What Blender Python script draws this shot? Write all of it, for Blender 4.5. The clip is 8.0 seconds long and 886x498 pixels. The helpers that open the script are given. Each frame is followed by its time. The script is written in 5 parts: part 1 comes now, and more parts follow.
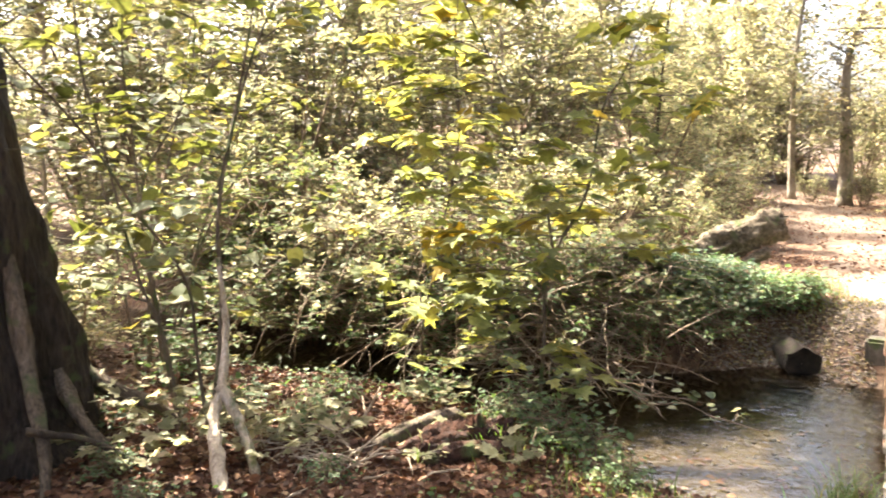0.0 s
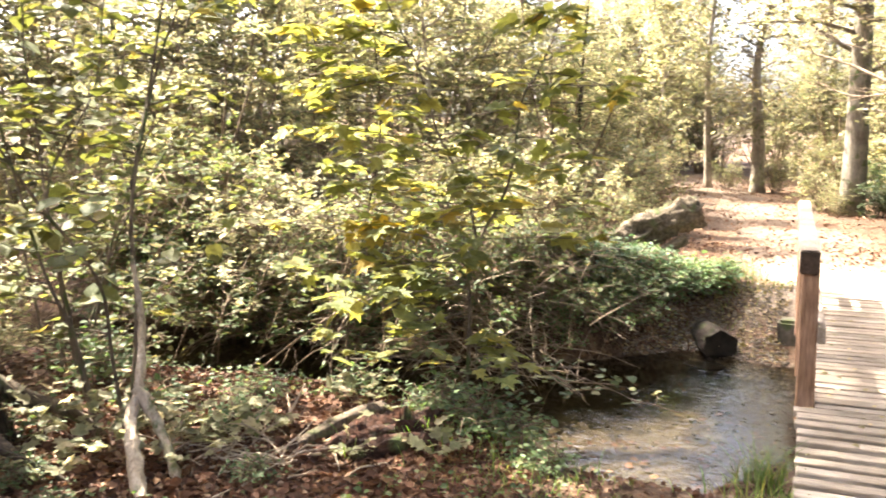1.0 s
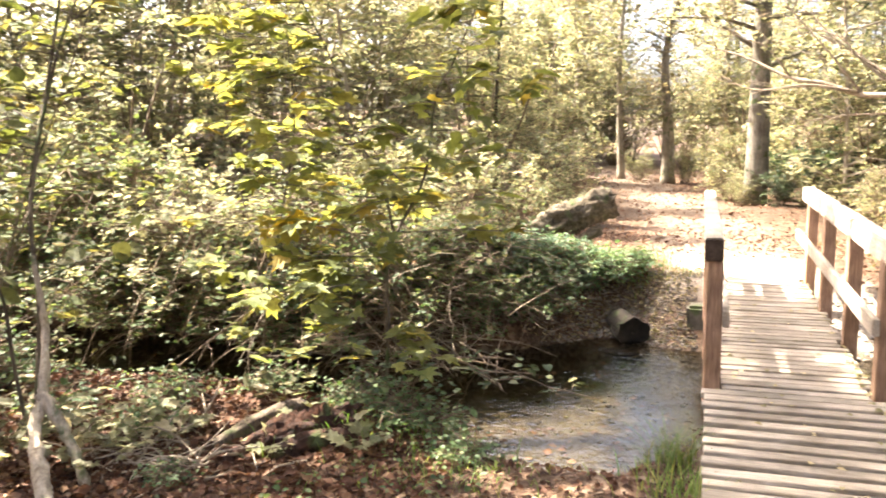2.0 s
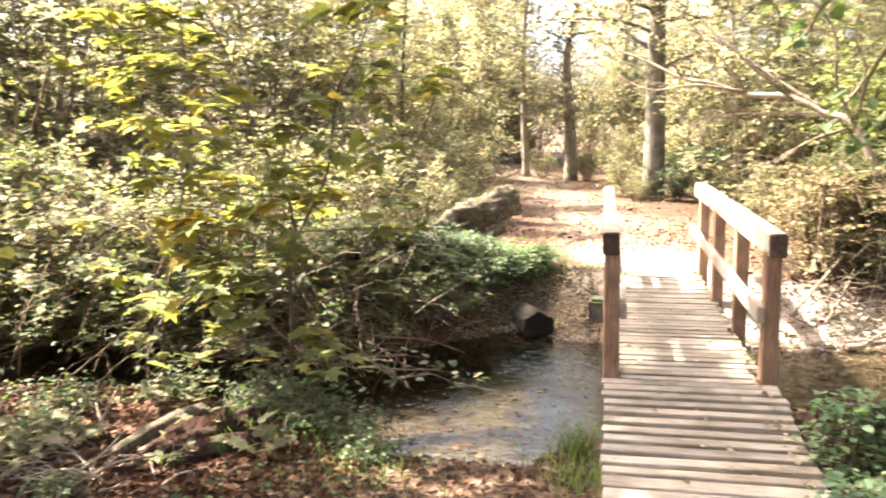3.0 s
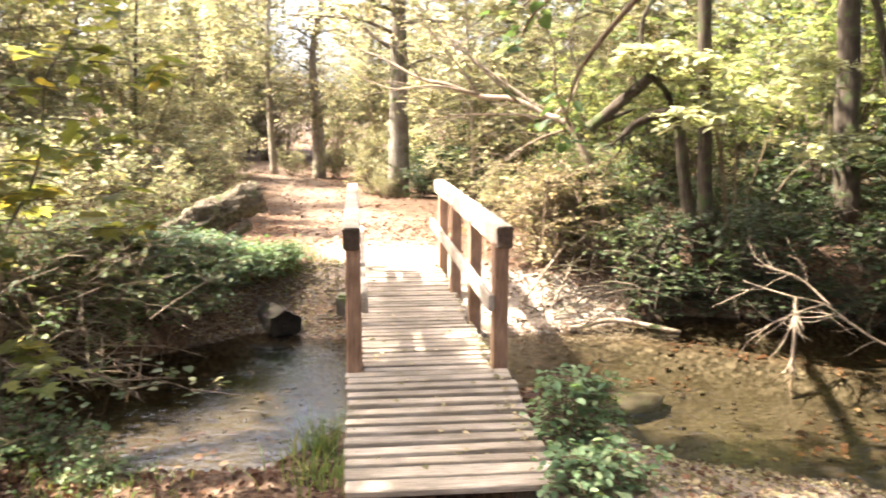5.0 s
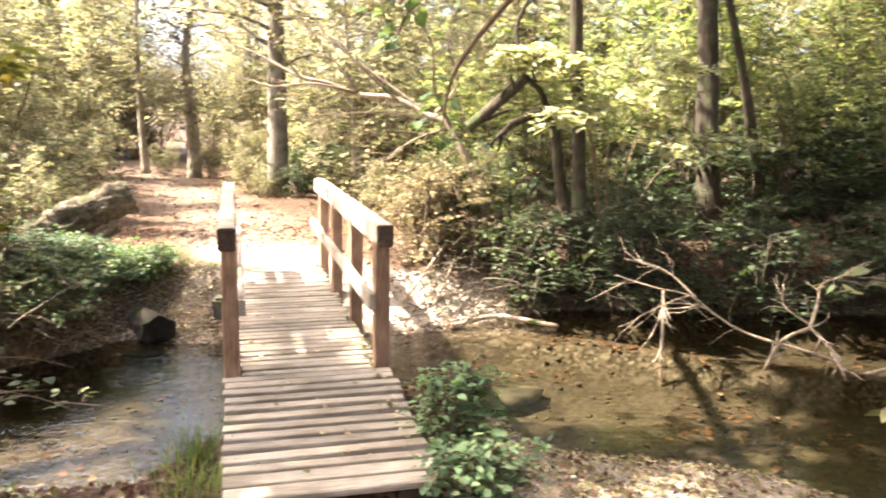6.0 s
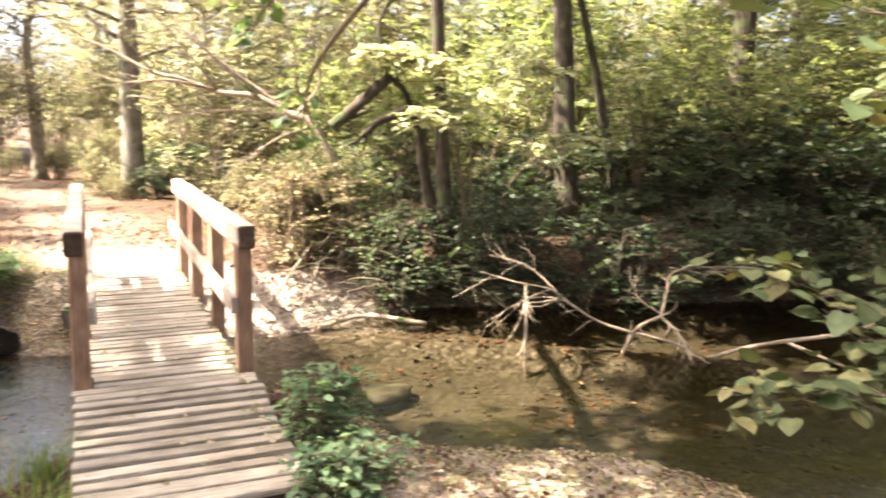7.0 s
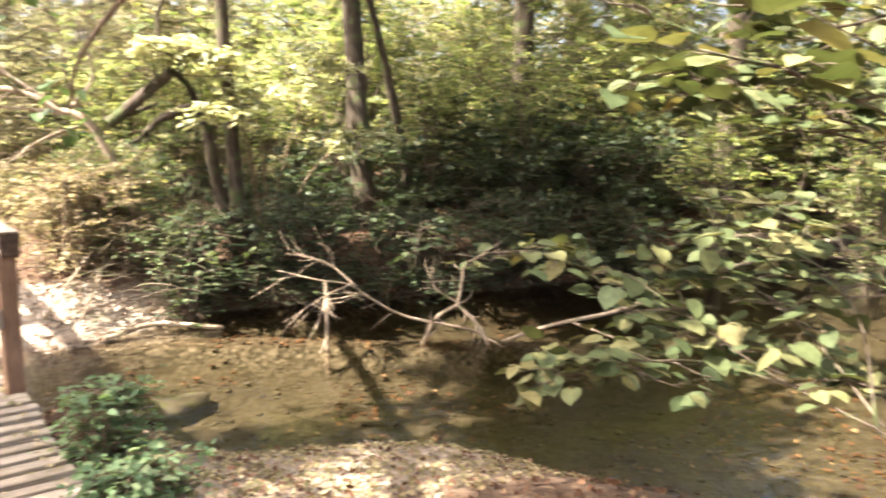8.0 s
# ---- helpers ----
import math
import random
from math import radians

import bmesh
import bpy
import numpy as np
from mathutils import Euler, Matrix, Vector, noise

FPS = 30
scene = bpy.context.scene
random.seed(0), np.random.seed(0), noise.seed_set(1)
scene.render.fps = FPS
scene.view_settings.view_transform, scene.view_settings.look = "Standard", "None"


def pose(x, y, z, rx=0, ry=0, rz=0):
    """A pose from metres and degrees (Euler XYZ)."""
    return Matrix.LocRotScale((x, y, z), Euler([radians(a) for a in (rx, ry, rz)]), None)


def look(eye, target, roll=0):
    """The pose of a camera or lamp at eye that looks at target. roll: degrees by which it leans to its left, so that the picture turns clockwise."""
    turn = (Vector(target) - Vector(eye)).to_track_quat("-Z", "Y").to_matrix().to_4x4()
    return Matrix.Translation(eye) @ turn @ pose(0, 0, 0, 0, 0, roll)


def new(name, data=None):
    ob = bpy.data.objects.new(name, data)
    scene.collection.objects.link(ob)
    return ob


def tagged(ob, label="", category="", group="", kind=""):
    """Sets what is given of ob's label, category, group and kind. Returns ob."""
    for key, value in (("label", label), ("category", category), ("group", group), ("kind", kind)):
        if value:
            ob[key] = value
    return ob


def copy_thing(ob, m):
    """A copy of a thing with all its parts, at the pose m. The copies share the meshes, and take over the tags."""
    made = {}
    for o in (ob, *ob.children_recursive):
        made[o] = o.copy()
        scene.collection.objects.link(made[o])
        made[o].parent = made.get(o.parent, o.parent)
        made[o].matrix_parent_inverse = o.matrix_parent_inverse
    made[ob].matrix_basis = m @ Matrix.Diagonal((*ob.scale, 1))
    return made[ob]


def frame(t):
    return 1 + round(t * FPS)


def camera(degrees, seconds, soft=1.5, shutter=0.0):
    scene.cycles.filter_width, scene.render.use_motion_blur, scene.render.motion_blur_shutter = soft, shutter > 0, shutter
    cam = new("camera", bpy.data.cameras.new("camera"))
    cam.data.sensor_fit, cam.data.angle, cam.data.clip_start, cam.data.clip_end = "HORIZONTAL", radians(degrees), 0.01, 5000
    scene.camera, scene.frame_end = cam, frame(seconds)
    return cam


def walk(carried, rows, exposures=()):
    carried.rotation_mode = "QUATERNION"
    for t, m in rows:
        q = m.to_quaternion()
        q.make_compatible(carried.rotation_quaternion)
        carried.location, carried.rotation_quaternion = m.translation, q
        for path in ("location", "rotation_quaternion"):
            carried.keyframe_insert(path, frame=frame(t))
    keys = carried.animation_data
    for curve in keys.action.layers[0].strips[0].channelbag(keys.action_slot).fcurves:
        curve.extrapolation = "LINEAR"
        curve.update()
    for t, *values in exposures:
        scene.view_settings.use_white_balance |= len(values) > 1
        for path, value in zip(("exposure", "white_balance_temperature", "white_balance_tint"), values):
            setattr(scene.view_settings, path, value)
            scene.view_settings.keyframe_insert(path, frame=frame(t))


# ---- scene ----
cam = camera(58.3, 8.0, soft=1.8, shutter=0.6)
PATH = [
    (0, (-0.092, -4.941, 1.602), (-1.052, -3.208, 1.331), -0.3),
    (0.5, (-0.086, -4.916, 1.592), (-0.968, -3.143, 1.315), -0.6),
    (1, (-0.073, -4.907, 1.591), (-0.872, -3.097, 1.302), -0.8),
    (1.5, (-0.062, -4.904, 1.592), (-0.769, -3.057, 1.291), -0.9),
    (3, (-0.009, -4.891, 1.581), (-0.405, -2.956, 1.267), -1.0),
    (3.5, (0.013, -4.888, 1.578), (-0.248, -2.93, 1.262), -0.8),
    (4, (0.038, -4.874, 1.571), (-0.095, -2.904, 1.251), -0.5),
    (4.5, (0.058, -4.862, 1.57), (0.106, -2.888, 1.247), -0.1),
    (6, (0.094, -4.84, 1.559), (0.597, -2.931, 1.237), 0.8),
    (6.5, (0.112, -4.836, 1.559), (0.762, -2.972, 1.238), 0.9),
    (7, (0.123, -4.85, 1.556), (0.934, -3.05, 1.238), 1.1),
    (7.5, (0.157, -4.856, 1.552), (1.181, -3.167, 1.234), 1.0),
    (8, (0.166, -4.863, 1.53), (1.399, -3.319, 1.216), 0.8),
]
walk(cam, [(t, look(eye, target, roll)) for t, eye, target, roll in PATH], [(0, 3.47, 6550, 10), (1.5, 3.45, 6550, 10), (4, 3.34, 6550, 10), (7, 3.30, 6550, 10), (8, 3.38, 6550, 10)])

# ---- light ----
SUN_ELEVATION, SUN_AZIMUTH = radians(54), radians(-75)   # azimuth clockwise from +y
world = bpy.data.worlds.new("sky")
scene.world = world
world.use_nodes = True
wn = world.node_tree
sky = wn.nodes.new("ShaderNodeTexSky")
sky.sky_type, sky.sun_disc = "NISHITA", False
sky.sun_elevation, sky.sun_rotation = SUN_ELEVATION, SUN_AZIMUTH
sky.dust_density, sky.air_density = 7.0, 0.65
wn.links.new(sky.outputs[0], wn.nodes["Background"].inputs[0])
wn.nodes["Background"].inputs[1].default_value = 0.126
sun_data = bpy.data.lights.new("sun", "SUN")
sun_data.energy, sun_data.angle, sun_data.color = 4.5, radians(0.6), (1.0, 0.93, 0.80)
sun = new("sun", sun_data)
sun_way = Vector((math.sin(SUN_AZIMUTH) * math.cos(SUN_ELEVATION), math.cos(SUN_AZIMUTH) * math.cos(SUN_ELEVATION), math.sin(SUN_ELEVATION)))
sun.matrix_world = look(sun_way * 60, (0, 0, 0))

# ---- materials ----


def material(name):
    m = bpy.data.materials.new(name)
    m.use_nodes = True
    nt = m.node_tree
    return m, nt, nt.nodes["Principled BSDF"]


def node(nt, kind, **values):
    n = nt.nodes.new(kind)
    for key, value in values.items():
        n.inputs[key.replace("_", " ")].default_value = value
    return n


def ramp(nt, source, stops):
    n = nt.nodes.new("ShaderNodeValToRGB")
    els = n.color_ramp.elements
    while len(els) < len(stops):
        els.new(0.5)
    for e, (at, col) in zip(els, stops):
        e.position, e.color = at, (*col, 1)
    nt.links.new(source, n.inputs[0])
    return n


def mixed(nt, fac, a, b, blend="MIX"):
    n = nt.nodes.new("ShaderNodeMix")
    n.data_type, n.blend_type = "RGBA", blend
    for sock, v in ((n.inputs[0], fac), (n.inputs[6], a), (n.inputs[7], b)):
        if isinstance(v, (int, float)):
            sock.default_value = v
        elif isinstance(v, tuple):
            sock.default_value = (*v, 1)
        else:
            nt.links.new(v, sock)
    return n.outputs[2]


def bumped(nt, bsdf, height, strength, distance):
    b = node(nt, "ShaderNodeBump", Strength=strength, Distance=distance)
    nt.links.new(height, b.inputs["Height"])
    nt.links.new(b.outputs[0], bsdf.inputs["Normal"])


def leaf_material(name, stops, through_col, translucent=0.45, rough=0.45):
    """Leaf blade: glossy-topped diffuse with light passing through."""
    m, nt, p = material(name)
    geo, info = nt.nodes.new("ShaderNodeNewGeometry"), nt.nodes.new("ShaderNodeObjectInfo")
    col = ramp(nt, geo.outputs["Random Per Island"], stops).outputs[0]
    hsv = node(nt, "ShaderNodeHueSaturation", Saturation=1.0)
    var = node(nt, "ShaderNodeMapRange", From_Min=0.0, From_Max=1.0, To_Min=0.75, To_Max=1.25)
    nt.links.new(info.outputs["Random"], var.inputs[0])
    nt.links.new(var.outputs[0], hsv.inputs["Value"])
    nt.links.new(col, hsv.inputs["Color"])
    noise_t = node(nt, "ShaderNodeTexNoise", Scale=35.0, Detail=3.0)
    tc = nt.nodes.new("ShaderNodeTexCoord")
    nt.links.new(tc.outputs["Object"], noise_t.inputs["Vector"])
    spots = ramp(nt, noise_t.outputs[0], [(0.35, (0.62, 0.6, 0.55)), (0.6, (1, 1, 1))]).outputs[0]
    base = mixed(nt, 0.7, hsv.outputs[0], spots, "MULTIPLY")
    nt.links.new(base, p.inputs["Base Color"])
    p.inputs["Roughness"].default_value = rough + 0.12
    p.inputs["Specular IOR Level"].default_value = 0.22
    tr = nt.nodes.new("ShaderNodeBsdfTranslucent")
    nt.links.new(mixed(nt, 1.0, base, through_col, "MULTIPLY"), tr.inputs[0])
    mix = nt.nodes.new("ShaderNodeMixShader")
    mix.inputs[0].default_value = translucent
    nt.links.new(p.outputs[0], mix.inputs[1])
    nt.links.new(tr.outputs[0], mix.inputs[2])
    nt.links.new(mix.outputs[0], nt.nodes["Material Output"].inputs[0])
    return m


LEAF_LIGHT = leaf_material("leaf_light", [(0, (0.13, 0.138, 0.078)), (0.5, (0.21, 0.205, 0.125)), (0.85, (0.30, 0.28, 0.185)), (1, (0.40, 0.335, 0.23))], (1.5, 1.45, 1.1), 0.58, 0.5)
LEAF_SHRUB = leaf_material("leaf_shrub", [(0, (0.10, 0.116, 0.064)), (0.5, (0.165, 0.168, 0.096)), (0.85, (0.25, 0.232, 0.14)), (1, (0.36, 0.30, 0.20))], (1.45, 1.4, 1.0), 0.52, 0.45)
LEAF_HAZEL = leaf_material("leaf_hazel", [(0, (0.05, 0.070, 0.028)), (0.6, (0.085, 0.10, 0.043)), (1, (0.17, 0.15, 0.065))], (1.3, 1.22, 0.7), 0.24, 0.5)
LEAF_YELLOW = leaf_material("leaf_yellow", [(0, (0.115, 0.138, 0.046)), (0.6, (0.165, 0.178, 0.062)), (0.92, (0.225, 0.21, 0.075)), (1, (0.32, 0.235, 0.05))], (1.35, 1.22, 0.62), 0.56, 0.5)
LEAF_COPPICE = leaf_material("leaf_coppice", [(0, (0.078, 0.098, 0.034)), (0.6, (0.115, 0.128, 0.046)), (0.92, (0.165, 0.16, 0.06)), (1, (0.25, 0.20, 0.06))], (1.35, 1.22, 0.65), 0.45, 0.5)
LEAF_BRIGHT = leaf_material("leaf_bright", [(0, (0.095, 0.125, 0.05)), (0.5, (0.15, 0.175, 0.075)), (0.85, (0.23, 0.235, 0.115)), (1, (0.33, 0.28, 0.16))], (1.45, 1.48, 0.85), 0.55, 0.48)
# hazel leaves paled beyond their own green, as if overexposed by sun
LEAF_SUNLIT = leaf_material("leaf_sunlit", [(0, (0.22, 0.23, 0.13)), (0.6, (0.32, 0.32, 0.20)), (1, (0.45, 0.42, 0.29))], (1.3, 1.3, 0.8), 0.4, 0.35)
LEAF_DEEP = leaf_material("leaf_deep", [(0, (0.045, 0.07, 0.030)), (0.6, (0.075, 0.108, 0.045)), (1, (0.15, 0.16, 0.08))], (1.6, 1.7, 0.9), 0.35, 0.42)
# near-black green: the deep shade under the right bank, put into leaf colour
LEAF_SHADED = leaf_material("leaf_shaded", [(0, (0.022, 0.036, 0.016)), (0.7, (0.042, 0.060, 0.028)), (0.93, (0.07, 0.085, 0.04)), (1, (0.16, 0.16, 0.085))], (1.4, 1.5, 0.8), 0.3, 0.42)
LEAF_MID = leaf_material("leaf_mid", [(0, (0.068, 0.094, 0.036)), (0.6, (0.112, 0.138, 0.058)), (0.9, (0.20, 0.185, 0.09)), (1, (0.30, 0.24, 0.13))], (1.5, 1.45, 0.85), 0.45, 0.45)
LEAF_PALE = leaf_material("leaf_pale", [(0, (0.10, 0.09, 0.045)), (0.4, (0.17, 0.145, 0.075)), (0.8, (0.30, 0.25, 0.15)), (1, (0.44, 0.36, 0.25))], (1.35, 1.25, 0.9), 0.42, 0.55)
LEAF_DRY = leaf_material("leaf_dry", [(0, (0.045, 0.021, 0.012)), (0.4, (0.085, 0.036, 0.019)), (0.85, (0.15, 0.075, 0.040)), (1, (0.30, 0.20, 0.125))], (1.2, 1.0, 0.8), 0.15, 0.65)
LEAF_NETTLE = leaf_material("leaf_nettle", [(0, (0.075, 0.125, 0.066)), (0.6, (0.12, 0.175, 0.092)), (1, (0.19, 0.23, 0.13))], (1.5, 1.6, 0.8), 0.4, 0.5)
LEAF_IVY = leaf_material("leaf_ivy", [(0, (0.045, 0.078, 0.045)), (0.6, (0.085, 0.125, 0.072)), (1, (0.16, 0.18, 0.10))], (1.4, 1.55, 0.95), 0.35, 0.5)
LEAF_GOLD = leaf_material("leaf_gold", [(0, (0.20, 0.18, 0.035)), (0.6, (0.30, 0.25, 0.045)), (1, (0.42, 0.31, 0.05))], (1.4, 1.25, 0.5), 0.5, 0.5)
GRASS = leaf_material("grass_blade", [(0, (0.07, 0.12, 0.03)), (0.6, (0.13, 0.17, 0.05)), (1, (0.28, 0.24, 0.10))], (1.8, 1.9, 0.8), 0.4)


def wood_material(name, dark, light, scale, stretch, rough=0.8, rough_bump=0.5, moss=0.0, depth=0.01):
    """Bark or sawn wood with grain along z, or along the axis left unstretched."""
    m, nt, p = material(name)
    tc, info = nt.nodes.new("ShaderNodeTexCoord"), nt.nodes.new("ShaderNodeObjectInfo")
    mp = nt.nodes.new("ShaderNodeMapping")
    mp.inputs["Scale"].default_value = stretch
    off = nt.nodes.new("ShaderNodeVectorMath")
    off.operation = "MULTIPLY_ADD"
    cmb = nt.nodes.new("ShaderNodeCombineXYZ")
    for i in range(3):
        nt.links.new(info.outputs["Random"], cmb.inputs[i])
    off.inputs[1].default_value = (17.0, 31.0, 23.0)
    nt.links.new(cmb.outputs[0], off.inputs[0])
    nt.links.new(tc.outputs["Object"], off.inputs[2])
    nt.links.new(off.outputs[0], mp.inputs[0])
    grain = node(nt, "ShaderNodeTexNoise", Scale=scale, Detail=6.0, Roughness=0.65)
    nt.links.new(mp.outputs[0], grain.inputs["Vector"])
    blot = node(nt, "ShaderNodeTexNoise", Scale=3.0, Detail=4.0)
    nt.links.new(off.outputs[0], blot.inputs["Vector"])
    col = ramp(nt, grain.outputs[0], [(0.3, dark), (0.7, light)]).outputs[0]
    stain = ramp(nt, blot.outputs[0], [(0.35, (0.6, 0.56, 0.5)), (0.65, (1.1, 1.08, 1.05))]).outputs[0]
    col = mixed(nt, 1.0, col, stain, "MULTIPLY")
    var = node(nt, "ShaderNodeMapRange", To_Min=0.8, To_Max=1.15)
    nt.links.new(info.outputs["Random"], var.inputs[0])
    hsv = node(nt, "ShaderNodeHueSaturation")
    nt.links.new(var.outputs[0], hsv.inputs["Value"])
    nt.links.new(col, hsv.inputs["Color"])
    col = hsv.outputs[0]
    if moss:
        mo = node(nt, "ShaderNodeTexNoise", Scale=6.0, Detail=5.0)
        nt.links.new(off.outputs[0], mo.inputs["Vector"])
        mask = ramp(nt, mo.outputs[0], [(0.62 - 0.25 * moss, (0, 0, 0)), (0.72 - 0.2 * moss, (1, 1, 1))]).outputs[0]
        col = mixed(nt, mask, col, (0.06, 0.075, 0.025))
    nt.links.new(col, p.inputs["Base Color"])
    p.inputs["Roughness"].default_value = rough
    p.inputs["Specular IOR Level"].default_value = 0.3
    bumped(nt, p, grain.outputs[0], rough_bump, depth)
    return m


BARK = wood_material("bark", (0.025, 0.018, 0.013), (0.11, 0.085, 0.06), 14, (3, 3, 0.5), 0.9, 0.9, 0.3, 0.03)
OLD_BARK = wood_material("old_bark", (0.010, 0.008, 0.006), (0.085, 0.064, 0.047), 14, (3, 3, 0.5), 0.9, 1.0, 0.15, 0.05)
BARK_GREY = wood_material("bark_grey", (0.17, 0.145, 0.115), (0.38, 0.33, 0.27), 10, (2, 2, 0.8), 0.85, 0.7, 0.2, 0.02)
BARK_BEECH = wood_material("bark_beech", (0.10, 0.088, 0.072), (0.25, 0.22, 0.185), 10, (2, 2, 0.8), 0.85, 0.7, 0.25, 0.02)
BARK_TWIG = wood_material("bark_twig", (0.09, 0.06, 0.04), (0.22, 0.16, 0.10), 30, (2, 2, 1), 0.8, 0.4)
DEAD_WOOD = wood_material("dead_wood", (0.12, 0.085, 0.06), (0.36, 0.29, 0.22), 22, (2, 2, 0.7), 0.85, 0.8, 0.1, 0.012)
BLEACHED = wood_material("bleached_wood", (0.22, 0.165, 0.12), (0.58, 0.49, 0.39), 26, (2, 2, 0.6), 0.85, 0.9, 0.05, 0.012)
BARK_BROWN = wood_material("bark_brown", (0.05, 0.036, 0.026), (0.19, 0.15, 0.11), 14, (3, 3, 0.5), 0.9, 0.9, 0.35, 0.03)
ROOT = wood_material("root_wood", (0.03, 0.021, 0.014), (0.19, 0.145, 0.105), 22, (2.5, 2.5, 0.35), 0.9, 0.9, 0.3, 0.02)
CHAR = wood_material("rotten_heart", (0.006, 0.005, 0.004), (0.03, 0.024, 0.018), 16, (1, 1, 1), 0.95, 0.5)
ROTTEN = wood_material("rotten_wood", (0.006, 0.003, 0.002), (0.08, 0.036, 0.022), 16, (2, 2, 2), 0.95, 1.0, 0.1, 0.04)
MOSSY = wood_material("mossy_bark", (0.045, 0.036, 0.025), (0.26, 0.21, 0.155), 16, (1.5, 1.5, 1.5), 0.95, 1.0, 0.3, 0.05)
PLANK = wood_material("weathered_plank", (0.17, 0.14, 0.11), (0.41, 0.35, 0.29), 14, (0.6, 8, 8), 0.8, 0.45, 0.0, 0.006)
POST = wood_material("post_wood", (0.17, 0.095, 0.062), (0.45, 0.285, 0.19), 14, (7, 7, 0.5), 0.8, 0.45, 0.0, 0.006)
RAIL = wood_material("rail_wood", (0.24, 0.195, 0.155), (0.50, 0.43, 0.36), 14, (7, 0.5, 7), 0.8, 0.45, 0.0, 0.006)
END_GRAIN = wood_material("end_grain", (0.035, 0.022, 0.015), (0.12, 0.08, 0.055), 30, (1, 1, 1), 0.9, 0.6)
BEAM = wood_material("beam_wood", (0.05, 0.04, 0.03), (0.14, 0.11, 0.08), 12, (6, 0.5, 6), 0.9, 0.5, 0.3)
STONE = wood_material("stone", (0.06, 0.052, 0.044), (0.17, 0.15, 0.125), 9, (1, 1, 1), 0.8, 0.8, 0.5, 0.02)
BED_STONE = wood_material("bed_stone", (0.05, 0.038, 0.025), (0.15, 0.12, 0.08), 14, (1, 1, 1), 0.8, 0.4)
PEBBLE_DULL = wood_material("dull_pebble", (0.09, 0.075, 0.06), (0.27, 0.235, 0.20), 20, (1, 1, 1), 0.8, 0.4)
PEBBLE = wood_material("pebble", (0.22, 0.19, 0.16), (0.45, 0.40, 0.35), 20, (1, 1, 1), 0.8, 0.4)


def ground_material():
    m, nt, p = material("forest_floor")
    tc = nt.nodes.new("ShaderNodeTexCoord")
    sep = nt.nodes.new("ShaderNodeSeparateXYZ")
    nt.links.new(tc.outputs["Object"], sep.inputs[0])
    vor = node(nt, "ShaderNodeTexVoronoi", Scale=26.0)
    nz = node(nt, "ShaderNodeTexNoise", Scale=1.1, Detail=6.0)
    fine = node(nt, "ShaderNodeTexNoise", Scale=40.0, Detail=5.0)
    for n in (vor, nz, fine):
        nt.links.new(tc.outputs["Object"], n.inputs["Vector"])
    litter = ramp(nt, vor.outputs["Color"], [(0.15, (0.04, 0.022, 0.014)), (0.45, (0.085, 0.048, 0.028)), (0.7, (0.14, 0.085, 0.053)), (0.95, (0.22, 0.158, 0.11))]).outputs[0]
    soil = ramp(nt, fine.outputs[0], [(0.3, (0.035, 0.022, 0.015)), (0.7, (0.095, 0.062, 0.041))]).outputs[0]
    mask = ramp(nt, nz.outputs[0], [(0.4, (0, 0, 0)), (0.6, (1, 1, 1))]).outputs[0]
    col = mixed(nt, mask, litter, soil)
    # trodden pale sand on the path, marked in the mesh
    att = nt.nodes.new("ShaderNodeAttribute")
    att.attribute_name = "sand"
    sand = ramp(nt, fine.outputs[0], [(0.3, (0.24, 0.19, 0.147)), (0.7, (0.38, 0.32, 0.258))]).outputs[0]
    soft = node(nt, "ShaderNodeMath")
    soft.operation = "MULTIPLY"
    edge = ramp(nt, nz.outputs[0], [(0.3, (0.55, 0.55, 0.55)), (0.55, (1, 1, 1))]).outputs[0]
    nt.links.new(att.outputs["Fac"], soft.inputs[0])
    nt.links.new(edge, soft.inputs[1])
    col = mixed(nt, soft.outputs[0], col, sand)
    # wet bed of the stream
    bed = node(nt, "ShaderNodeMapRange", From_Min=-0.62, From_Max=-0.50, To_Min=1.0, To_Max=0.0)
    nt.links.new(sep.outputs[2], bed.inputs[0])
    gravel = ramp(nt, vor.outputs["Color"], [(0.1, (0.034, 0.027, 0.018)), (0.5, (0.080, 0.066, 0.046)), (0.9, (0.18, 0.152, 0.115))]).outputs[0]
    # deeper bed coloured darker, for the light lost in the water above
    depth_shade = node(nt, "ShaderNodeMapRange", From_Min=-0.80, From_Max=-0.64, To_Min=1.0, To_Max=0.0)
    nt.links.new(sep.outputs[2], depth_shade.inputs[0])
    gravel = mixed(nt, depth_shade.outputs[0], gravel, mixed(nt, 0.3, (0.034, 0.026, 0.015), gravel))
    col = mixed(nt, bed.outputs[0], col, gravel)
    nt.links.new(col, p.inputs["Base Color"])
    p.inputs["Roughness"].default_value = 0.95
    p.inputs["Specular IOR Level"].default_value = 0.138
    hsum = nt.nodes.new("ShaderNodeMath")
    hsum.operation = "ADD"
    nt.links.new(vor.outputs["Distance"], hsum.inputs[0])
    nt.links.new(fine.outputs[0], hsum.inputs[1])
    bumped(nt, p, hsum.outputs[0], 0.5, 0.02)
    return m


def water_material():
    m, nt, p = material("stream_water")
    nt.nodes.remove(p)
    tc = nt.nodes.new("ShaderNodeTexCoord")
    mp = nt.nodes.new("ShaderNodeMapping")
    mp.inputs["Scale"].default_value = (1.0, 1.6, 1.0)
    nt.links.new(tc.outputs["Object"], mp.inputs[0])
    n1 = node(nt, "ShaderNodeTexNoise", Scale=8.0, Detail=5.0, Distortion=0.8)
    nt.links.new(mp.outputs[0], n1.inputs["Vector"])
    calm = node(nt, "ShaderNodeTexNoise", Scale=0.9, Detail=2.0)
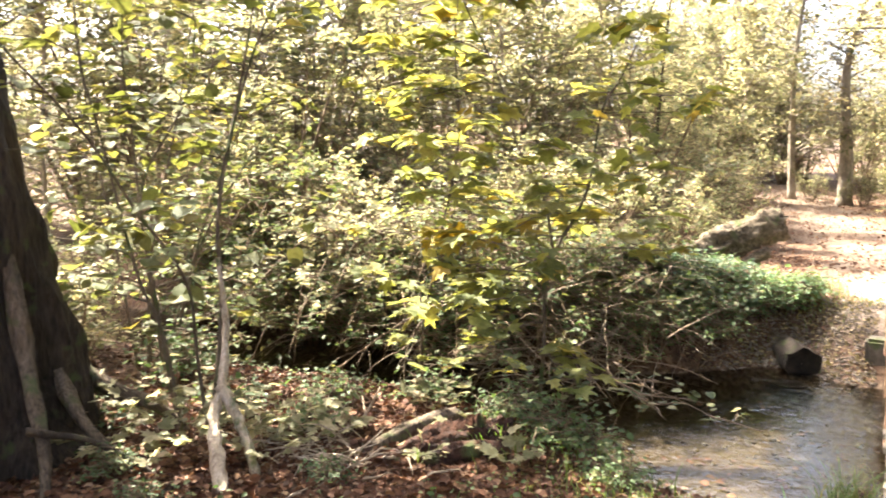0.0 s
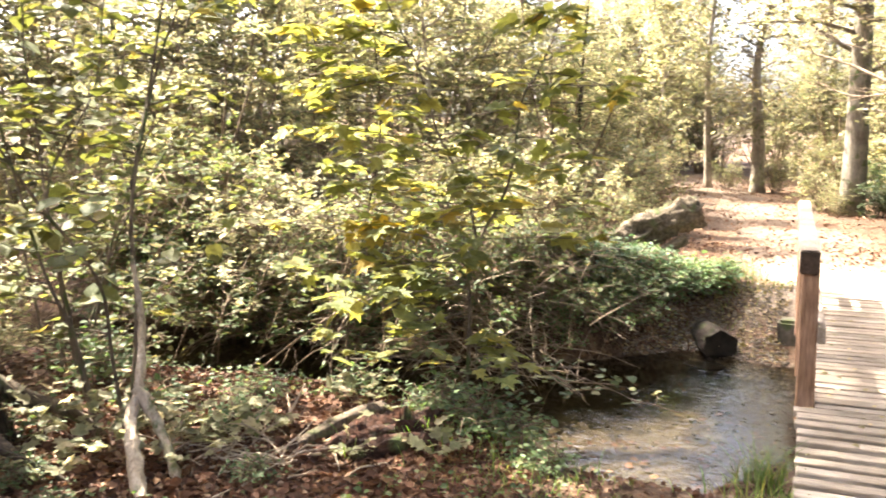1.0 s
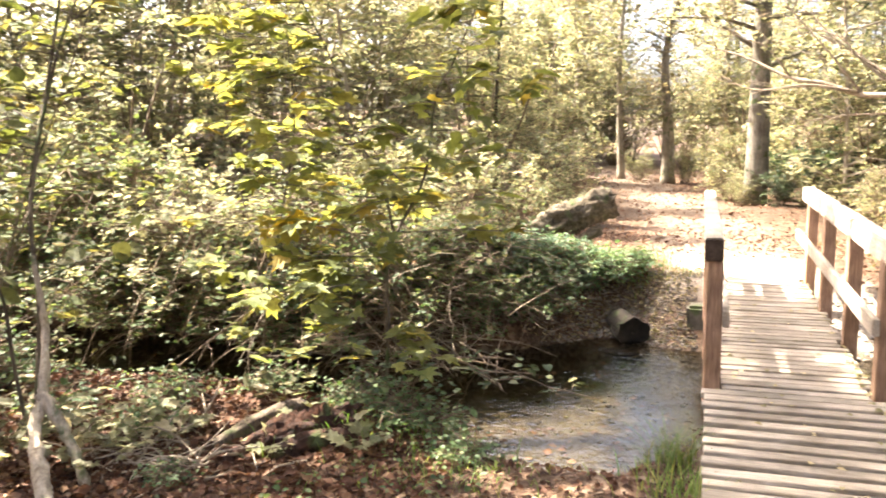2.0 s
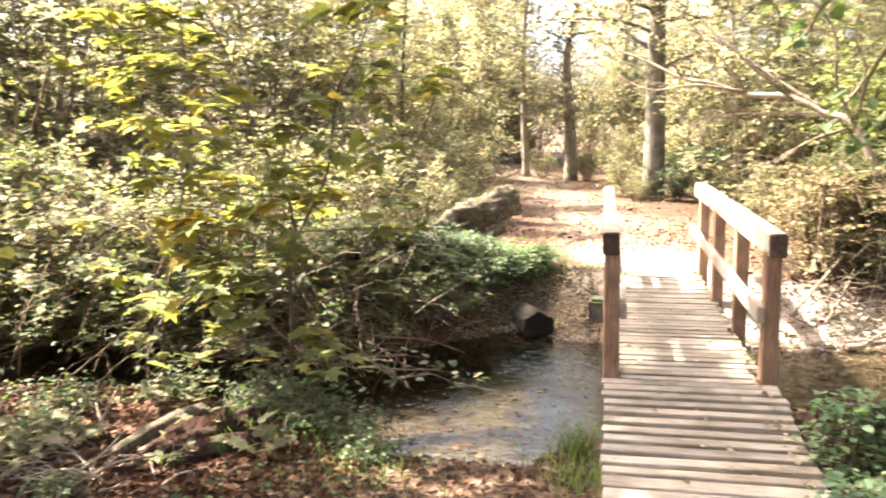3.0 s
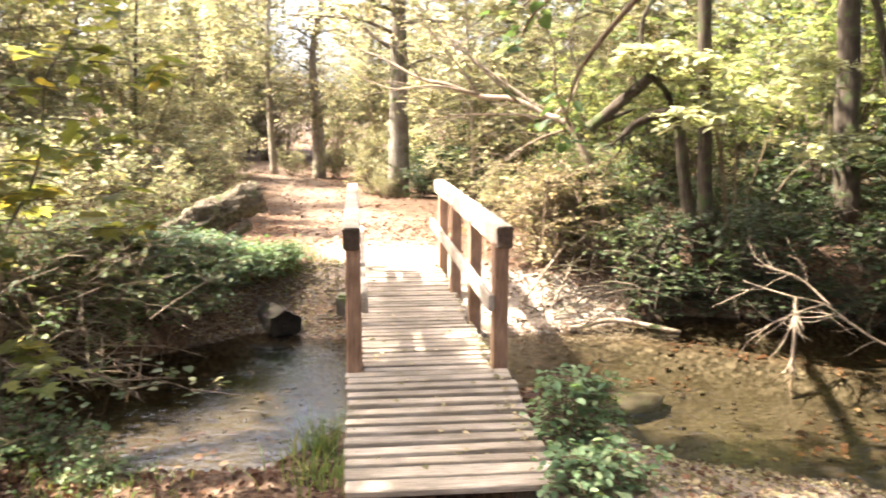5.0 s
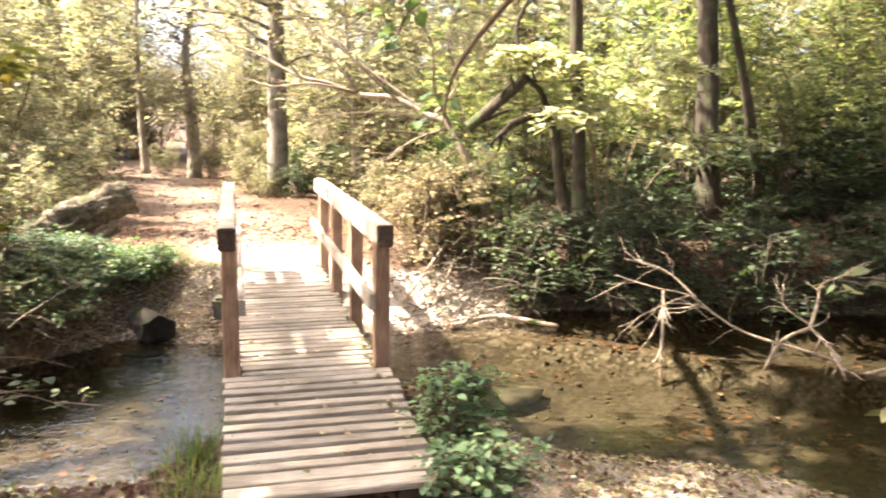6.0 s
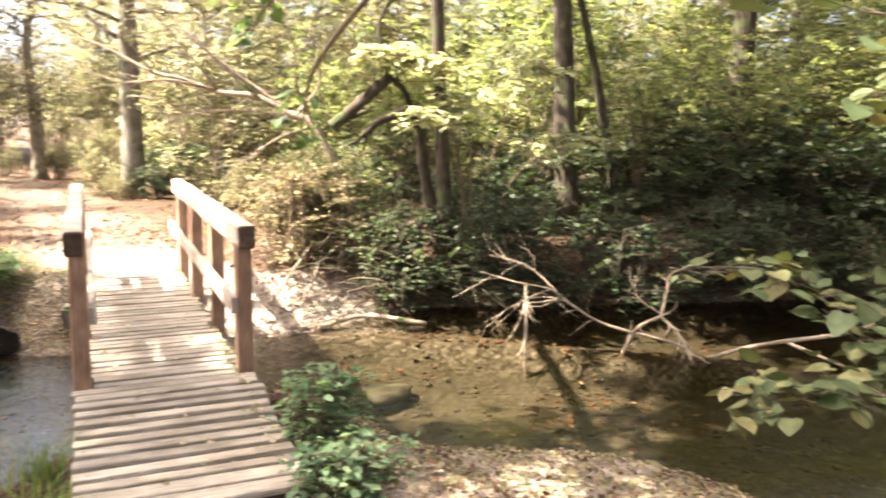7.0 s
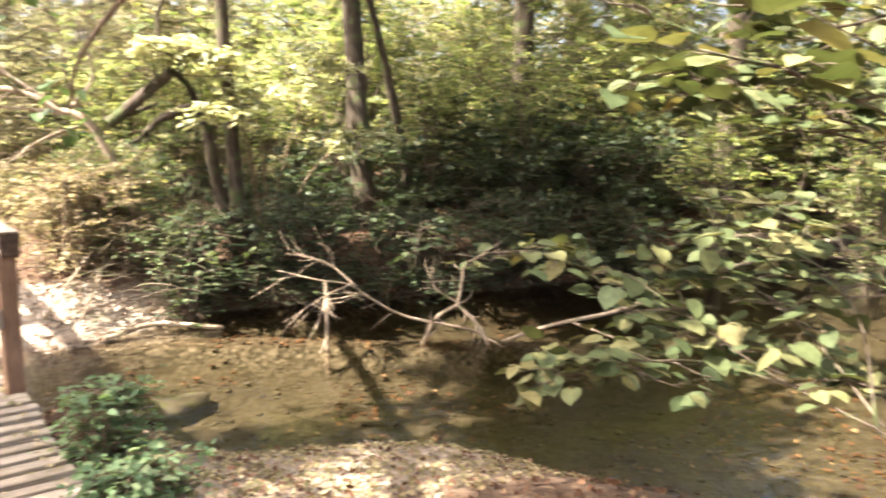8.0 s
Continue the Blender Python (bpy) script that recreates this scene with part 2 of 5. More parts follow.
    nt.links.new(mp.outputs[0], calm.inputs["Vector"])
    swell = node(nt, "ShaderNodeMapRange", From_Min=0.35, From_Max=0.65, To_Min=0.35, To_Max=1.0)
    nt.links.new(calm.outputs[0], swell.inputs[0])
    b = node(nt, "ShaderNodeBump", Distance=0.014)
    nt.links.new(swell.outputs[0], b.inputs["Strength"])
    nt.links.new(n1.outputs[0], b.inputs["Height"])
    clear = nt.nodes.new("ShaderNodeBsdfTransparent")
    clear.inputs[0].default_value = (0.58, 0.53, 0.415, 1)
    gloss = nt.nodes.new("ShaderNodeBsdfGlossy")
    gloss.inputs["Roughness"].default_value = 0.04
    fres = node(nt, "ShaderNodeFresnel", IOR=1.6)
    nt.links.new(b.outputs[0], gloss.inputs["Normal"])
    nt.links.new(b.outputs[0], fres.inputs["Normal"])
    mix = nt.nodes.new("ShaderNodeMixShader")
    nt.links.new(fres.outputs[0], mix.inputs[0])
    nt.links.new(clear.outputs[0], mix.inputs[1])
    nt.links.new(gloss.outputs[0], mix.inputs[2])
    nt.links.new(mix.outputs[0], nt.nodes["Material Output"].inputs[0])
    return m


GROUND, WATER = ground_material(), water_material()

# ---- mesh builders ----


def quick_mesh(name, verts, loops, sizes, mat, smooth=False):
    """A mesh from arrays: vertices, the faces' corners in a row, and the corner count of each face."""
    verts, loops, sizes = np.asarray(verts, dtype=np.float32), np.asarray(loops, dtype=np.int32), np.asarray(sizes, dtype=np.int32)
    me = bpy.data.meshes.new(name)
    me.vertices.add(len(verts))
    me.vertices.foreach_set("co", verts.ravel())
    me.loops.add(len(loops))
    me.loops.foreach_set("vertex_index", loops)
    me.polygons.add(len(sizes))
    starts = np.concatenate(([0], np.cumsum(sizes)[:-1])).astype(np.int32)
    me.polygons.foreach_set("loop_start", starts)
    me.polygons.foreach_set("loop_total", sizes)
    if smooth:
        me.polygons.foreach_set("use_smooth", np.ones(len(sizes), dtype=bool))
    me.update(calc_edges=True)
    me.validate()
    if mat:
        me.materials.append(mat)
    return me


def part(name, me, parent=None, label="", at=(0, 0, 0)):
    ob = new(name, me)
    ob.parent = parent
    ob.location = at
    return tagged(ob, label)


def base(name, at, label, category, group="", kind="", turn=0.0, scale=1.0):
    """The Empty at a thing's foot, under which its parts hang."""
    ob = new(name)
    ob.empty_display_size = 0.1
    ob.location, ob.rotation_euler, ob.scale = at, (0, 0, turn), (scale,) * 3
    return tagged(ob, label, category, group, kind)


def spline(points, n):
    """n points on a smooth curve through the given ones."""
    p = np.asarray(points, dtype=float)
    if len(p) < 3:
        return p[0] + (p[-1] - p[0]) * np.linspace(0, 1, n)[:, None]
    ext = np.vstack((2 * p[0] - p[1], p, 2 * p[-1] - p[-2]))
    out = []
    for u in np.linspace(0, len(p) - 1 - 1e-6, n):
        i, f = int(u), u - int(u)
        a, b, c, d = ext[i:i + 4]
        out.append(0.5 * (2 * b + (c - a) * f + (2 * a - 5 * b + 4 * c - d) * f ** 2 + (3 * b - a - 3 * c + d) * f ** 3))
    return np.array(out)


def tubes_mesh(name, tubes, mat, sides=6, rough=0.0, seed=0):
    """Tapered round limbs: each a row of points with radii, closed at both ends."""
    rng = np.random.default_rng(seed)
    V, L, S, count = [], [], [], 0
    ang = np.linspace(0, 2 * math.pi, sides, endpoint=False)
    for pts, radii in tubes:
        pts, radii = np.asarray(pts, float), np.asarray(radii, float)
        n = len(pts)
        d = np.gradient(pts, axis=0)
        d /= np.linalg.norm(d, axis=1)[:, None] + 1e-9
        ref = np.array([0, 0, 1.0]) if abs(d[:, 2]).mean() < 0.8 else np.array([0, 1.0, 0])
        a = np.cross(d, ref)
        a /= np.linalg.norm(a, axis=1)[:, None] + 1e-9
        b = np.cross(d, a)
        lump = 1 + rough * rng.normal(size=(n, sides))
        ring = pts[:, None] + (a[:, None] * np.cos(ang)[None, :, None] + b[:, None] * np.sin(ang)[None, :, None]) * (radii[:, None] * lump)[:, :, None]
        V.append(ring.reshape(-1, 3))
        i, k = np.meshgrid(np.arange(n - 1), np.arange(sides), indexing="ij")
        q = np.stack((i * sides + k, i * sides + (k + 1) % sides, (i + 1) * sides + (k + 1) % sides, (i + 1) * sides + k), -1).reshape(-1, 4) + count
        L.append(q.ravel())
        S.append(np.full(len(q), 4))
        for r, flip in ((0, -1), (n - 1, 1)):
            L.append((r * sides + np.arange(sides)[::flip]) + count)
            S.append([sides])
        count += n * sides
    return quick_mesh(name, np.vstack(V), np.concatenate(L), np.concatenate(S), mat, True)


def ridged_mesh(name, line, radii, mat, sides=18, amp=0.12, seed=0, long=6.0, round_f=2.2, jag=0.0):
    """A rough log or trunk: ridges and hollows run along it, with ragged ends."""
    pts, radii = np.asarray(line, float), np.asarray(radii, float)
    n = len(pts)
    d = np.gradient(pts, axis=0)
    d /= np.linalg.norm(d, axis=1)[:, None] + 1e-9
    ref = np.array([0, 0, 1.0]) if abs(d[:, 2]).mean() < 0.8 else np.array([0, 1.0, 0])
    a = np.cross(d, ref)
    a /= np.linalg.norm(a, axis=1)[:, None] + 1e-9
    b = np.cross(d, a)
    dist = np.concatenate(([0], np.cumsum(np.linalg.norm(np.diff(pts, axis=0), axis=1))))
    V = []
    for i in range(n):
        for k in range(sides):
            t = 2 * math.pi * k / sides
            c, s_ = math.cos(t), math.sin(t)
            q = Vector((c * round_f + seed, s_ * round_f, dist[i] * long))
            f = 1 + amp * (noise.noise(q) + 0.6 * noise.noise(q * 2.7) + 0.35 * noise.noise(q * 6.1))
            end = jag * noise.noise(Vector((c * 3, s_ * 3, seed + 9.0))) if i in (0, n - 1) else 0
            V.append(pts[i] + (a[i] * c + b[i] * s_) * radii[i] * f + d[i] * end)
    i, k = np.meshgrid(np.arange(n - 1), np.arange(sides), indexing="ij")
    q = np.stack((i * sides + k, i * sides + (k + 1) % sides, (i + 1) * sides + (k + 1) % sides, (i + 1) * sides + k), -1).reshape(-1, 4)
    loops = np.concatenate((q.ravel(), np.arange(sides)[::-1], (n - 1) * sides + np.arange(sides)))
    return quick_mesh(name, np.array(V), loops, np.concatenate((np.full(len(q), 4), [sides, sides])), mat, True)


OVATE = (np.array([(0, 0, 0), (-0.36, 0.28, 0.10), (-0.30, 0.68, 0.08), (0, 1.0, -0.08), (0.30, 0.68, 0.08), (0.36, 0.28, 0.10)]), [(0, 3, 2, 1), (0, 5, 4, 3)])
ROUND = (np.array([(0, 0, 0), (-0.20, -0.05, 0.05), (-0.40, 0.12, 0.10), (-0.45, 0.40, 0.07), (-0.36, 0.68, 0.03), (-0.16, 0.88, -0.04), (0, 1.04, -0.12),
                   (0.16, 0.88, -0.04), (0.36, 0.68, 0.03), (0.45, 0.40, 0.07), (0.40, 0.12, 0.10), (0.20, -0.05, 0.05), (0, 0.5, 0.0)]),
         [(0, 12, 3, 2, 1), (12, 6, 5, 4, 3), (0, 11, 10, 9, 12), (12, 9, 8, 7, 6)])
KITE = (np.array([(0, 0, 0), (-0.36, 0.42, 0.0), (0, 1.0, -0.06), (0.36, 0.42, 0.0)]), [(0, 3, 2, 1)])
LOBED = (np.array([(0, 0, 0), (-0.30, -0.02, 0.04), (-0.56, 0.30, 0.06), (-0.27, 0.42, 0.07), (-0.42, 0.80, 0.0), (-0.13, 0.72, 0.04), (0, 1.08, -0.10),
                   (0.13, 0.72, 0.04), (0.42, 0.80, 0.0), (0.27, 0.42, 0.07), (0.56, 0.30, 0.06), (0.30, -0.02, 0.04)]), [(0, 6, 5, 4, 3, 2, 1), (0, 11, 10, 9, 8, 7, 6)])


def leaves_mesh(name, pos, axis, normal, size, mat, shape=OVATE):
    """Many single leaf blades, each with its foot, its long axis, its facing and its length."""
    pos, axis, normal, size = (np.asarray(v, float) for v in (pos, axis, normal, size))
    axis = axis / (np.linalg.norm(axis, axis=1)[:, None] + 1e-9)
    side = np.cross(axis, normal)
    side /= np.linalg.norm(side, axis=1)[:, None] + 1e-9
    up = np.cross(side, axis)
    tmpl, faces = shape
    v = pos[:, None] + size[:, None, None] * (side[:, None] * tmpl[None, :, :1] + axis[:, None] * tmpl[None, :, 1:2] + up[:, None] * tmpl[None, :, 2:])
    k, n = len(tmpl), len(pos)
    one = np.concatenate([np.array(f) for f in faces])
    loops = (one[None] + (np.arange(n) * k)[:, None]).ravel()
    sizes = np.tile([len(f) for f in faces], n)
    return quick_mesh(name, v.reshape(-1, 3), loops, sizes, mat)


def box_mesh(name, lo, hi, mat, bevel=0.006, jitter=0.0, seed=0, segments=1):
    """A sawn piece of timber with eased edges; jitter makes its corners uneven."""
    rng = random.Random(seed)
    bm = bmesh.new()
    bmesh.ops.create_cube(bm, size=1)
    for v in bm.verts:
        for i in range(3):
            v.co[i] = (lo[i] + hi[i]) / 2 + v.co[i] * (hi[i] - lo[i]) + rng.uniform(-jitter, jitter)
    if bevel:
        bmesh.ops.bevel(bm, geom=bm.edges[:], offset=bevel, segments=segments, affect="EDGES")
    me = bpy.data.meshes.new(name)
    bm.to_mesh(me)
    bm.free()
    me.materials.append(mat)
    return me


def stone_mesh(name, radius, mat, seed, squash=(1, 1, 0.6), detail=2, lump=0.25):
    bm = bmesh.new()
    bmesh.ops.create_icosphere(bm, subdivisions=detail, radius=1)
    off = Vector((seed * 7.3, seed * 3.1, seed * 5.7))
    for v in bm.verts:
        k = 1 + lump * noise.noise(v.co * 1.3 + off) + 0.3 * lump * noise.noise(v.co * 4 + off)
        v.co = Vector((v.co.x * squash[0], v.co.y * squash[1], v.co.z * squash[2])) * (radius * k)
    for f in bm.faces:
        f.smooth = True
    me = bpy.data.meshes.new(name)
    bm.to_mesh(me)
    bm.free()
    me.materials.append(mat)
    return me


# ---- growth ----


def limb(rng, start, way, length, n=6, droop=0.0, wiggle=0.15):
    p, d, pts = np.array(start, float), np.array(way, float), []
    d /= np.linalg.norm(d) + 1e-9
    for i in range(n):
        pts.append(p.copy())
        p = p + d * length / (n - 1)
        d = d + rng.normal(size=3) * wiggle + np.array([0, 0, -droop])
        d /= np.linalg.norm(d)
    return np.array(pts)


class Growth:
    """Collects limbs and leaves of one plant."""

    def __init__(self, seed):
        self.rng, self.tubes, self.pos, self.axis, self.normal, self.size = np.random.default_rng(seed), [], [], [], [], []

    def tube(self, pts, r0, r1):
        self.tubes.append((pts, np.linspace(r0, r1, len(pts))))

    def leafy(self, pts, count, size, spread=0.03, tilt=0.33, start=0.15):
        """Leaves to both sides along a twig, facing mostly up."""
        rng = self.rng
        u = (start + (1 - start) * (np.arange(count) + rng.random(count)) / max(count, 1)) * (len(pts) - 1)
        i = np.minimum(u.astype(int), len(pts) - 2)
        f = (u - i)[:, None]
        p = pts[i] * (1 - f) + pts[i + 1] * f
        d = pts[i + 1] - pts[i]
        d = d / (np.linalg.norm(d, axis=1)[:, None] + 1e-9)
        side = np.cross(d, [0, 0, 1.0]) * np.where(np.arange(count) % 2, 1, -1)[:, None]
        ax = d * 0.5 + side * 0.9 + rng.normal(size=(count, 3)) * np.array([0.35, 0.35, 0.2]) + np.array([0, 0, -0.14])
        self.pos.append(p + rng.normal(size=(count, 3)) * spread)
        self.axis.append(ax)
        self.normal.append(np.array([0, 0, 1.0]) + rng.normal(size=(count, 3)) * tilt)
        self.size.append(size * rng.uniform(0.55, 1.25, count))

    def spray(self, pts, twigs, length, leaves, size, droop=0.06, start=0.25, up=0.2, r=0.004, tilt=0.33):
        """Leafy side twigs along a limb."""
        rng = self.rng
        for k in range(twigs):
            u = (start + (1 - start) * (k + rng.random()) / twigs) * (len(pts) - 1)
            i = min(int(u), len(pts) - 2)
            p = pts[i] + (pts[i + 1] - pts[i]) * (u - i)
            d = pts[i + 1] - pts[i]
            d = d / (np.linalg.norm(d) + 1e-9)
            a = rng.uniform(0, 2 * math.pi)
            way = d * 0.5 + np.array([math.cos(a), math.sin(a), up])
            tw = limb(rng, p, way, length * rng.uniform(0.5, 1.2), 5, droop, 0.16)
            self.tube(tw, r, r * 0.4)
            self.leafy(tw, leaves, size, tilt=tilt)

    def stems_mesh(self, name, mat, sides=5, rough=0.05):
        return tubes_mesh(name, self.tubes, mat, sides, rough)

    def leaves(self, name, mat, shape=OVATE):
        return leaves_mesh(name, np.vstack(self.pos), np.vstack(self.axis), np.vstack(self.normal), np.concatenate(self.size), mat, shape)


def shrub(seed, at, height, spread, stems, branches, twigs, leaf_n, leaf, mat, label, category="shrub", group="", shape=OVATE, lean=(0, 0), bark=None, low=0.15, tilt=0.33, arch=0.0, joined=None):
    g = Growth(seed)
    rng = g.rng
    cuts = [0]
    for s in range(stems):
        a = rng.uniform(0, 2 * math.pi)
        tip = np.array([math.cos(a) * spread * rng.uniform(0.3, 1) + lean[0], math.sin(a) * spread * rng.uniform(0.3, 1) + lean[1], height * rng.uniform(0.65, 1.1)])
        foot = np.array([math.cos(a) * 0.12, math.sin(a) * 0.12, -0.05])
        mid = foot * 0.5 + tip * 0.5 + np.array([0, 0, height * 0.08]) + rng.normal(size=3) * 0.06 * height
        if arch:
            mid[2] = tip[2]
            tip = np.array([tip[0] * 1.4, tip[1] * 1.4, tip[2] * (1 - arch * rng.uniform(0.5, 1.2))])
        pts = spline([foot, mid, tip], 9)
        g.tube(pts, 0.012 * height ** 0.7 + 0.003, 0.003)
        for k in range(branches):
            u = low + (1 - low) * (k + rng.random()) / branches
            i = min(int(u * 8), 7)
            p = pts[i] + (pts[i + 1] - pts[i]) * (u * 8 - i)
            a2 = rng.uniform(0, 2 * math.pi)
            br = limb(rng, p, (math.cos(a2), math.sin(a2), rng.uniform(0.0, 0.7)), spread * rng.uniform(0.35, 0.75) * (1.15 - 0.5 * u), 6, 0.05, 0.14)
            g.tube(br, 0.006, 0.003)
            g.spray(br, twigs, 0.32 * spread ** 0.5, leaf_n, leaf, tilt=tilt)
        cuts.append(len(g.tubes))
    top = base("shrub" if category == "shrub" else category.replace(" ", "_"), at, label, category, group)
    if stems > 10 if joined is None else joined:
        tagged(part("stalk_tangle", g.stems_mesh("stalk_tangle", bark or BARK_TWIG, 4), top), kind="stuff")
    else:
        for c0, c1 in zip(cuts, cuts[1:]):
            part("stem", tubes_mesh("stem", g.tubes[c0:c1], bark or BARK_TWIG, 4, 0.05), top)
    part("foliage", g.leaves("foliage", mat, shape), top)
    return top


def tree(seed, height, girth, crown_low, crown_wide, limbs, twigs, leaf_n, leaf, mat, label, bark, bend=0.3, shape=KITE, at=(0, 0, 0), category="tree", group="", flare=1.5, lean=(0, 0)):
    g = Growth(seed)
    rng = g.rng
    pts = spline([(0, 0, -0.2), (rng.normal() * bend * 0.3, rng.normal() * bend * 0.3, height * 0.3), (rng.normal() * bend, rng.normal() * bend, height * 0.65), (rng.normal() * bend * 2, rng.normal() * bend * 2, height)], 16)
    pts = pts + pts[:, 2:] * np.array([lean[0], lean[1], 0.0])
    rad = np.interp(np.linspace(0, 1, 16), [0, 0.05, 0.12, 0.6, 1], [girth * flare, girth * 1.12, girth, girth * 0.6, 0.03])
    trunk = [(pts, rad)]
    for k in range(limbs):
        u = crown_low + (0.97 - crown_low) * (k + rng.random()) / limbs
        i = min(int(u * 15), 14)
        p = pts[i] + (pts[i + 1] - pts[i]) * (u * 15 - i)
        a = rng.uniform(0, 2 * math.pi)
        reach = crown_wide * rng.uniform(0.6, 1.1) * (1.1 - 0.55 * max(0, (u - crown_low) / (1 - crown_low)))
        li = limb(rng, p, (math.cos(a), math.sin(a), rng.uniform(0.1, 0.8)), reach, 7, 0.04, 0.12)
        trunk.append((li, np.linspace(max(0.02, girth * 0.28 * (1.1 - u)), 0.008, 7)))
        for j in range(twigs):
            v = 0.25 + 0.75 * (j + rng.random()) / twigs
            ii = min(int(v * 6), 5)
            q = li[ii] + (li[ii + 1] - li[ii]) * (v * 6 - ii)
            a2 = rng.uniform(0, 2 * math.pi)
            br = limb(rng, q, (math.cos(a2), math.sin(a2), rng.uniform(-0.1, 0.5)), reach * rng.uniform(0.2, 0.42), 5, 0.05, 0.15)
            g.tube(br, 0.009, 0.004)
            g.leafy(br, leaf_n, leaf, spread=0.05 + 0.05 * crown_wide, start=0.05)
    top = base("tree" if category == "tree" else category.replace(" ", "_"), at, label, category, group)
    part("trunk", tubes_mesh("trunk", trunk, bark, 10, 0.05, seed), top)
    crown = part("crown", g.leaves("crown", mat, shape), top)
    tagged(part("twigwork", tubes_mesh("twigwork", g.tubes, BARK_TWIG, 3), crown), kind="stuff")
    return top


# ---- ground and stream ----
SHORE_X = np.array([-40, -12, -7, -5, -4, -3, -2.2, -1.5, -1.15, -0.4, -0.1, 0.5, 1.2, 1.6, 2.2, 3.0, 3.3, 3.6, 4.3, 5.3, 8, 14, 40])
NEAR_Y = np.array([-3, 0.0, 0.1, 0.2, 0.25, 0.3, 0.1, -0.25, -0.5, -0.5, 0.1, 0.4, 0.7, 0.0, -0.40, -0.80, -1.3, -2.7, -3.3, -3.7, -4.2, -5.0, -9])
FAR_X = np.array([-40, -12, -7, -5, -4, -3, -2.2, -1.6, -1.1, -0.6, -0.2, 0.5, 1.5, 2.1, 2.8, 3.5, 4.5, 6, 8, 14, 40])
FAR_Y = np.array([0.6, 1.9, 2.0, 2.0, 1.9, 1.9, 2.1, 2.4, 2.9, 3.0, 2.65, 2.7, 2.75, 2.65, 3.05, 3.3, 3.1, 2.6, 2.2, 1.4, -3])
WATER_Z = -0.55
PATH_Y = np.array([3, 4, 7, 12, 17, 24, 40])
PATH_X = np.array([0.5, 0.45, 0.1, -0.8, -2.0, -3.4, -6])


def smooth(x, a, b):
    t = np.clip((x - a) / (b - a), 0, 1)
    return t * t * (3 - 2 * t)


def lumps(x, y, scale, seed):
    s, rng = 0, np.random.default_rng(seed)
    for i in range(5):
        a, ph, f = rng.uniform(0, 6.28), rng.uniform(0, 6.28), scale * 1.6 ** i
        s = s + np.sin((x * math.cos(a) + y * math.sin(a)) * f + ph + 1.3 * np.sin((y * math.cos(a) - x * math.sin(a)) * f * 0.7 + ph)) / 1.5 ** i
    return s / 2.5


def height_at(x, y):
    x, y = np.asarray(x, float), np.asarray(y, float)
    wob = 0.06 * lumps(x, y, 4.0, 3)
    near, far = np.interp(x, SHORE_X, NEAR_Y) + wob, np.interp(x, FAR_X, FAR_Y) + wob
    inside = np.minimum(y - near, far - y)
    bed = WATER_Z - 0.02 - 0.26 * smooth(inside, 0, 0.7) + 0.03 * lumps(x, y, 5, 8)
    # lumpy raised patches with paler gravel, standing in for sun dapples on the bed
    dapples = (0.10 + 0.40 * lumps(x, y, 2.6, 61)) * (1 - smooth(np.hypot((x - 3.2) / 1.8, (y - 2.0) / 0.9), 0.4, 1.0))
    along = np.clip(((x - 2.3) * 3.3 - (y - 2.9) * 2.5) / 17.14, 0, 1)
    spit = 1 - smooth(np.hypot(x - 2.3 - 3.3 * along, y - 2.9 + 2.5 * along) + 0.12 * lumps(x, y, 3.0, 71), 0.08, 0.5)
    bed = bed + (WATER_Z - 0.035 - bed) * spit * smooth(inside, 0.0, 0.15)
    bed = bed + (WATER_Z - 0.09 - bed) * np.clip(dapples - spit, 0, 1) * smooth(inside, 0.0, 0.25)
    dn, df = near - y, y - far
    bar = smooth(x, 1.3, 2.0) * (1 - smooth(x, 3.6, 5.5))
    near_top = -0.10 + 0.05 * lumps(x, y, 1.3, 5) - 0.28 * bar * (1 - smooth(dn, 0.6, 2.2))
    near_top = near_top - 0.10 * (1 - smooth(np.abs(x - 0.5), 0.55, 0.95)) * smooth(y, -2.2, -1.5)
    near_land = WATER_Z + (near_top - WATER_Z) * smooth(dn, -0.1, 0.75)
    bushy = (1 - smooth(x, -2.4, -0.9)) * 0.12 + smooth(x, 2.8, 4.2) * 0.15
    far_top = -0.03 + bushy + 0.05 * lumps(x, y, 1.1, 9) + 0.10 * (1 - smooth(x, -9, -4)) * np.clip(df - 3, 0, 22) + 0.03 * smooth(x, 3, 7) * np.clip(df - 4, 0, 20)
    sandy = smooth(x, -1.8, -0.9) * (1 - smooth(x, 2.4, 3.2))
    run = 0.55 + 0.7 * sandy
    far_land = WATER_Z + (far_top - WATER_Z) * smooth(df, -0.1, run)
    return np.where(inside > 0, bed, np.where(dn > df, near_land, far_land))


def axis_steps(lo, hi, fine_lo, fine_hi, step):
    inner = list(np.arange(fine_lo, fine_hi, step))
    out, s, v = [], step, fine_lo
    while v > lo:
        s *= 1.16
        v -= s
        out.append(v)
    left = out[::-1]
    out, s, v = [], step, inner[-1]
    while v < hi:
        s *= 1.16
        v += s
        out.append(v)
    return np.array(left + inner + out)


GX, GY = axis_steps(-400, 400, -6.5, 9.5, 0.07), axis_steps(-400, 400, -4, 8.5, 0.07)
XX, YY = np.meshgrid(GX, GY, indexing="ij")
ZZ = height_at(XX, YY)
ZZ = ZZ + 0.012 * lumps(XX, YY, 14, 12) * (ZZ > WATER_Z)
nx, ny = len(GX), len(GY)
ii, jj = np.meshgrid(np.arange(nx - 1), np.arange(ny - 1), indexing="ij")
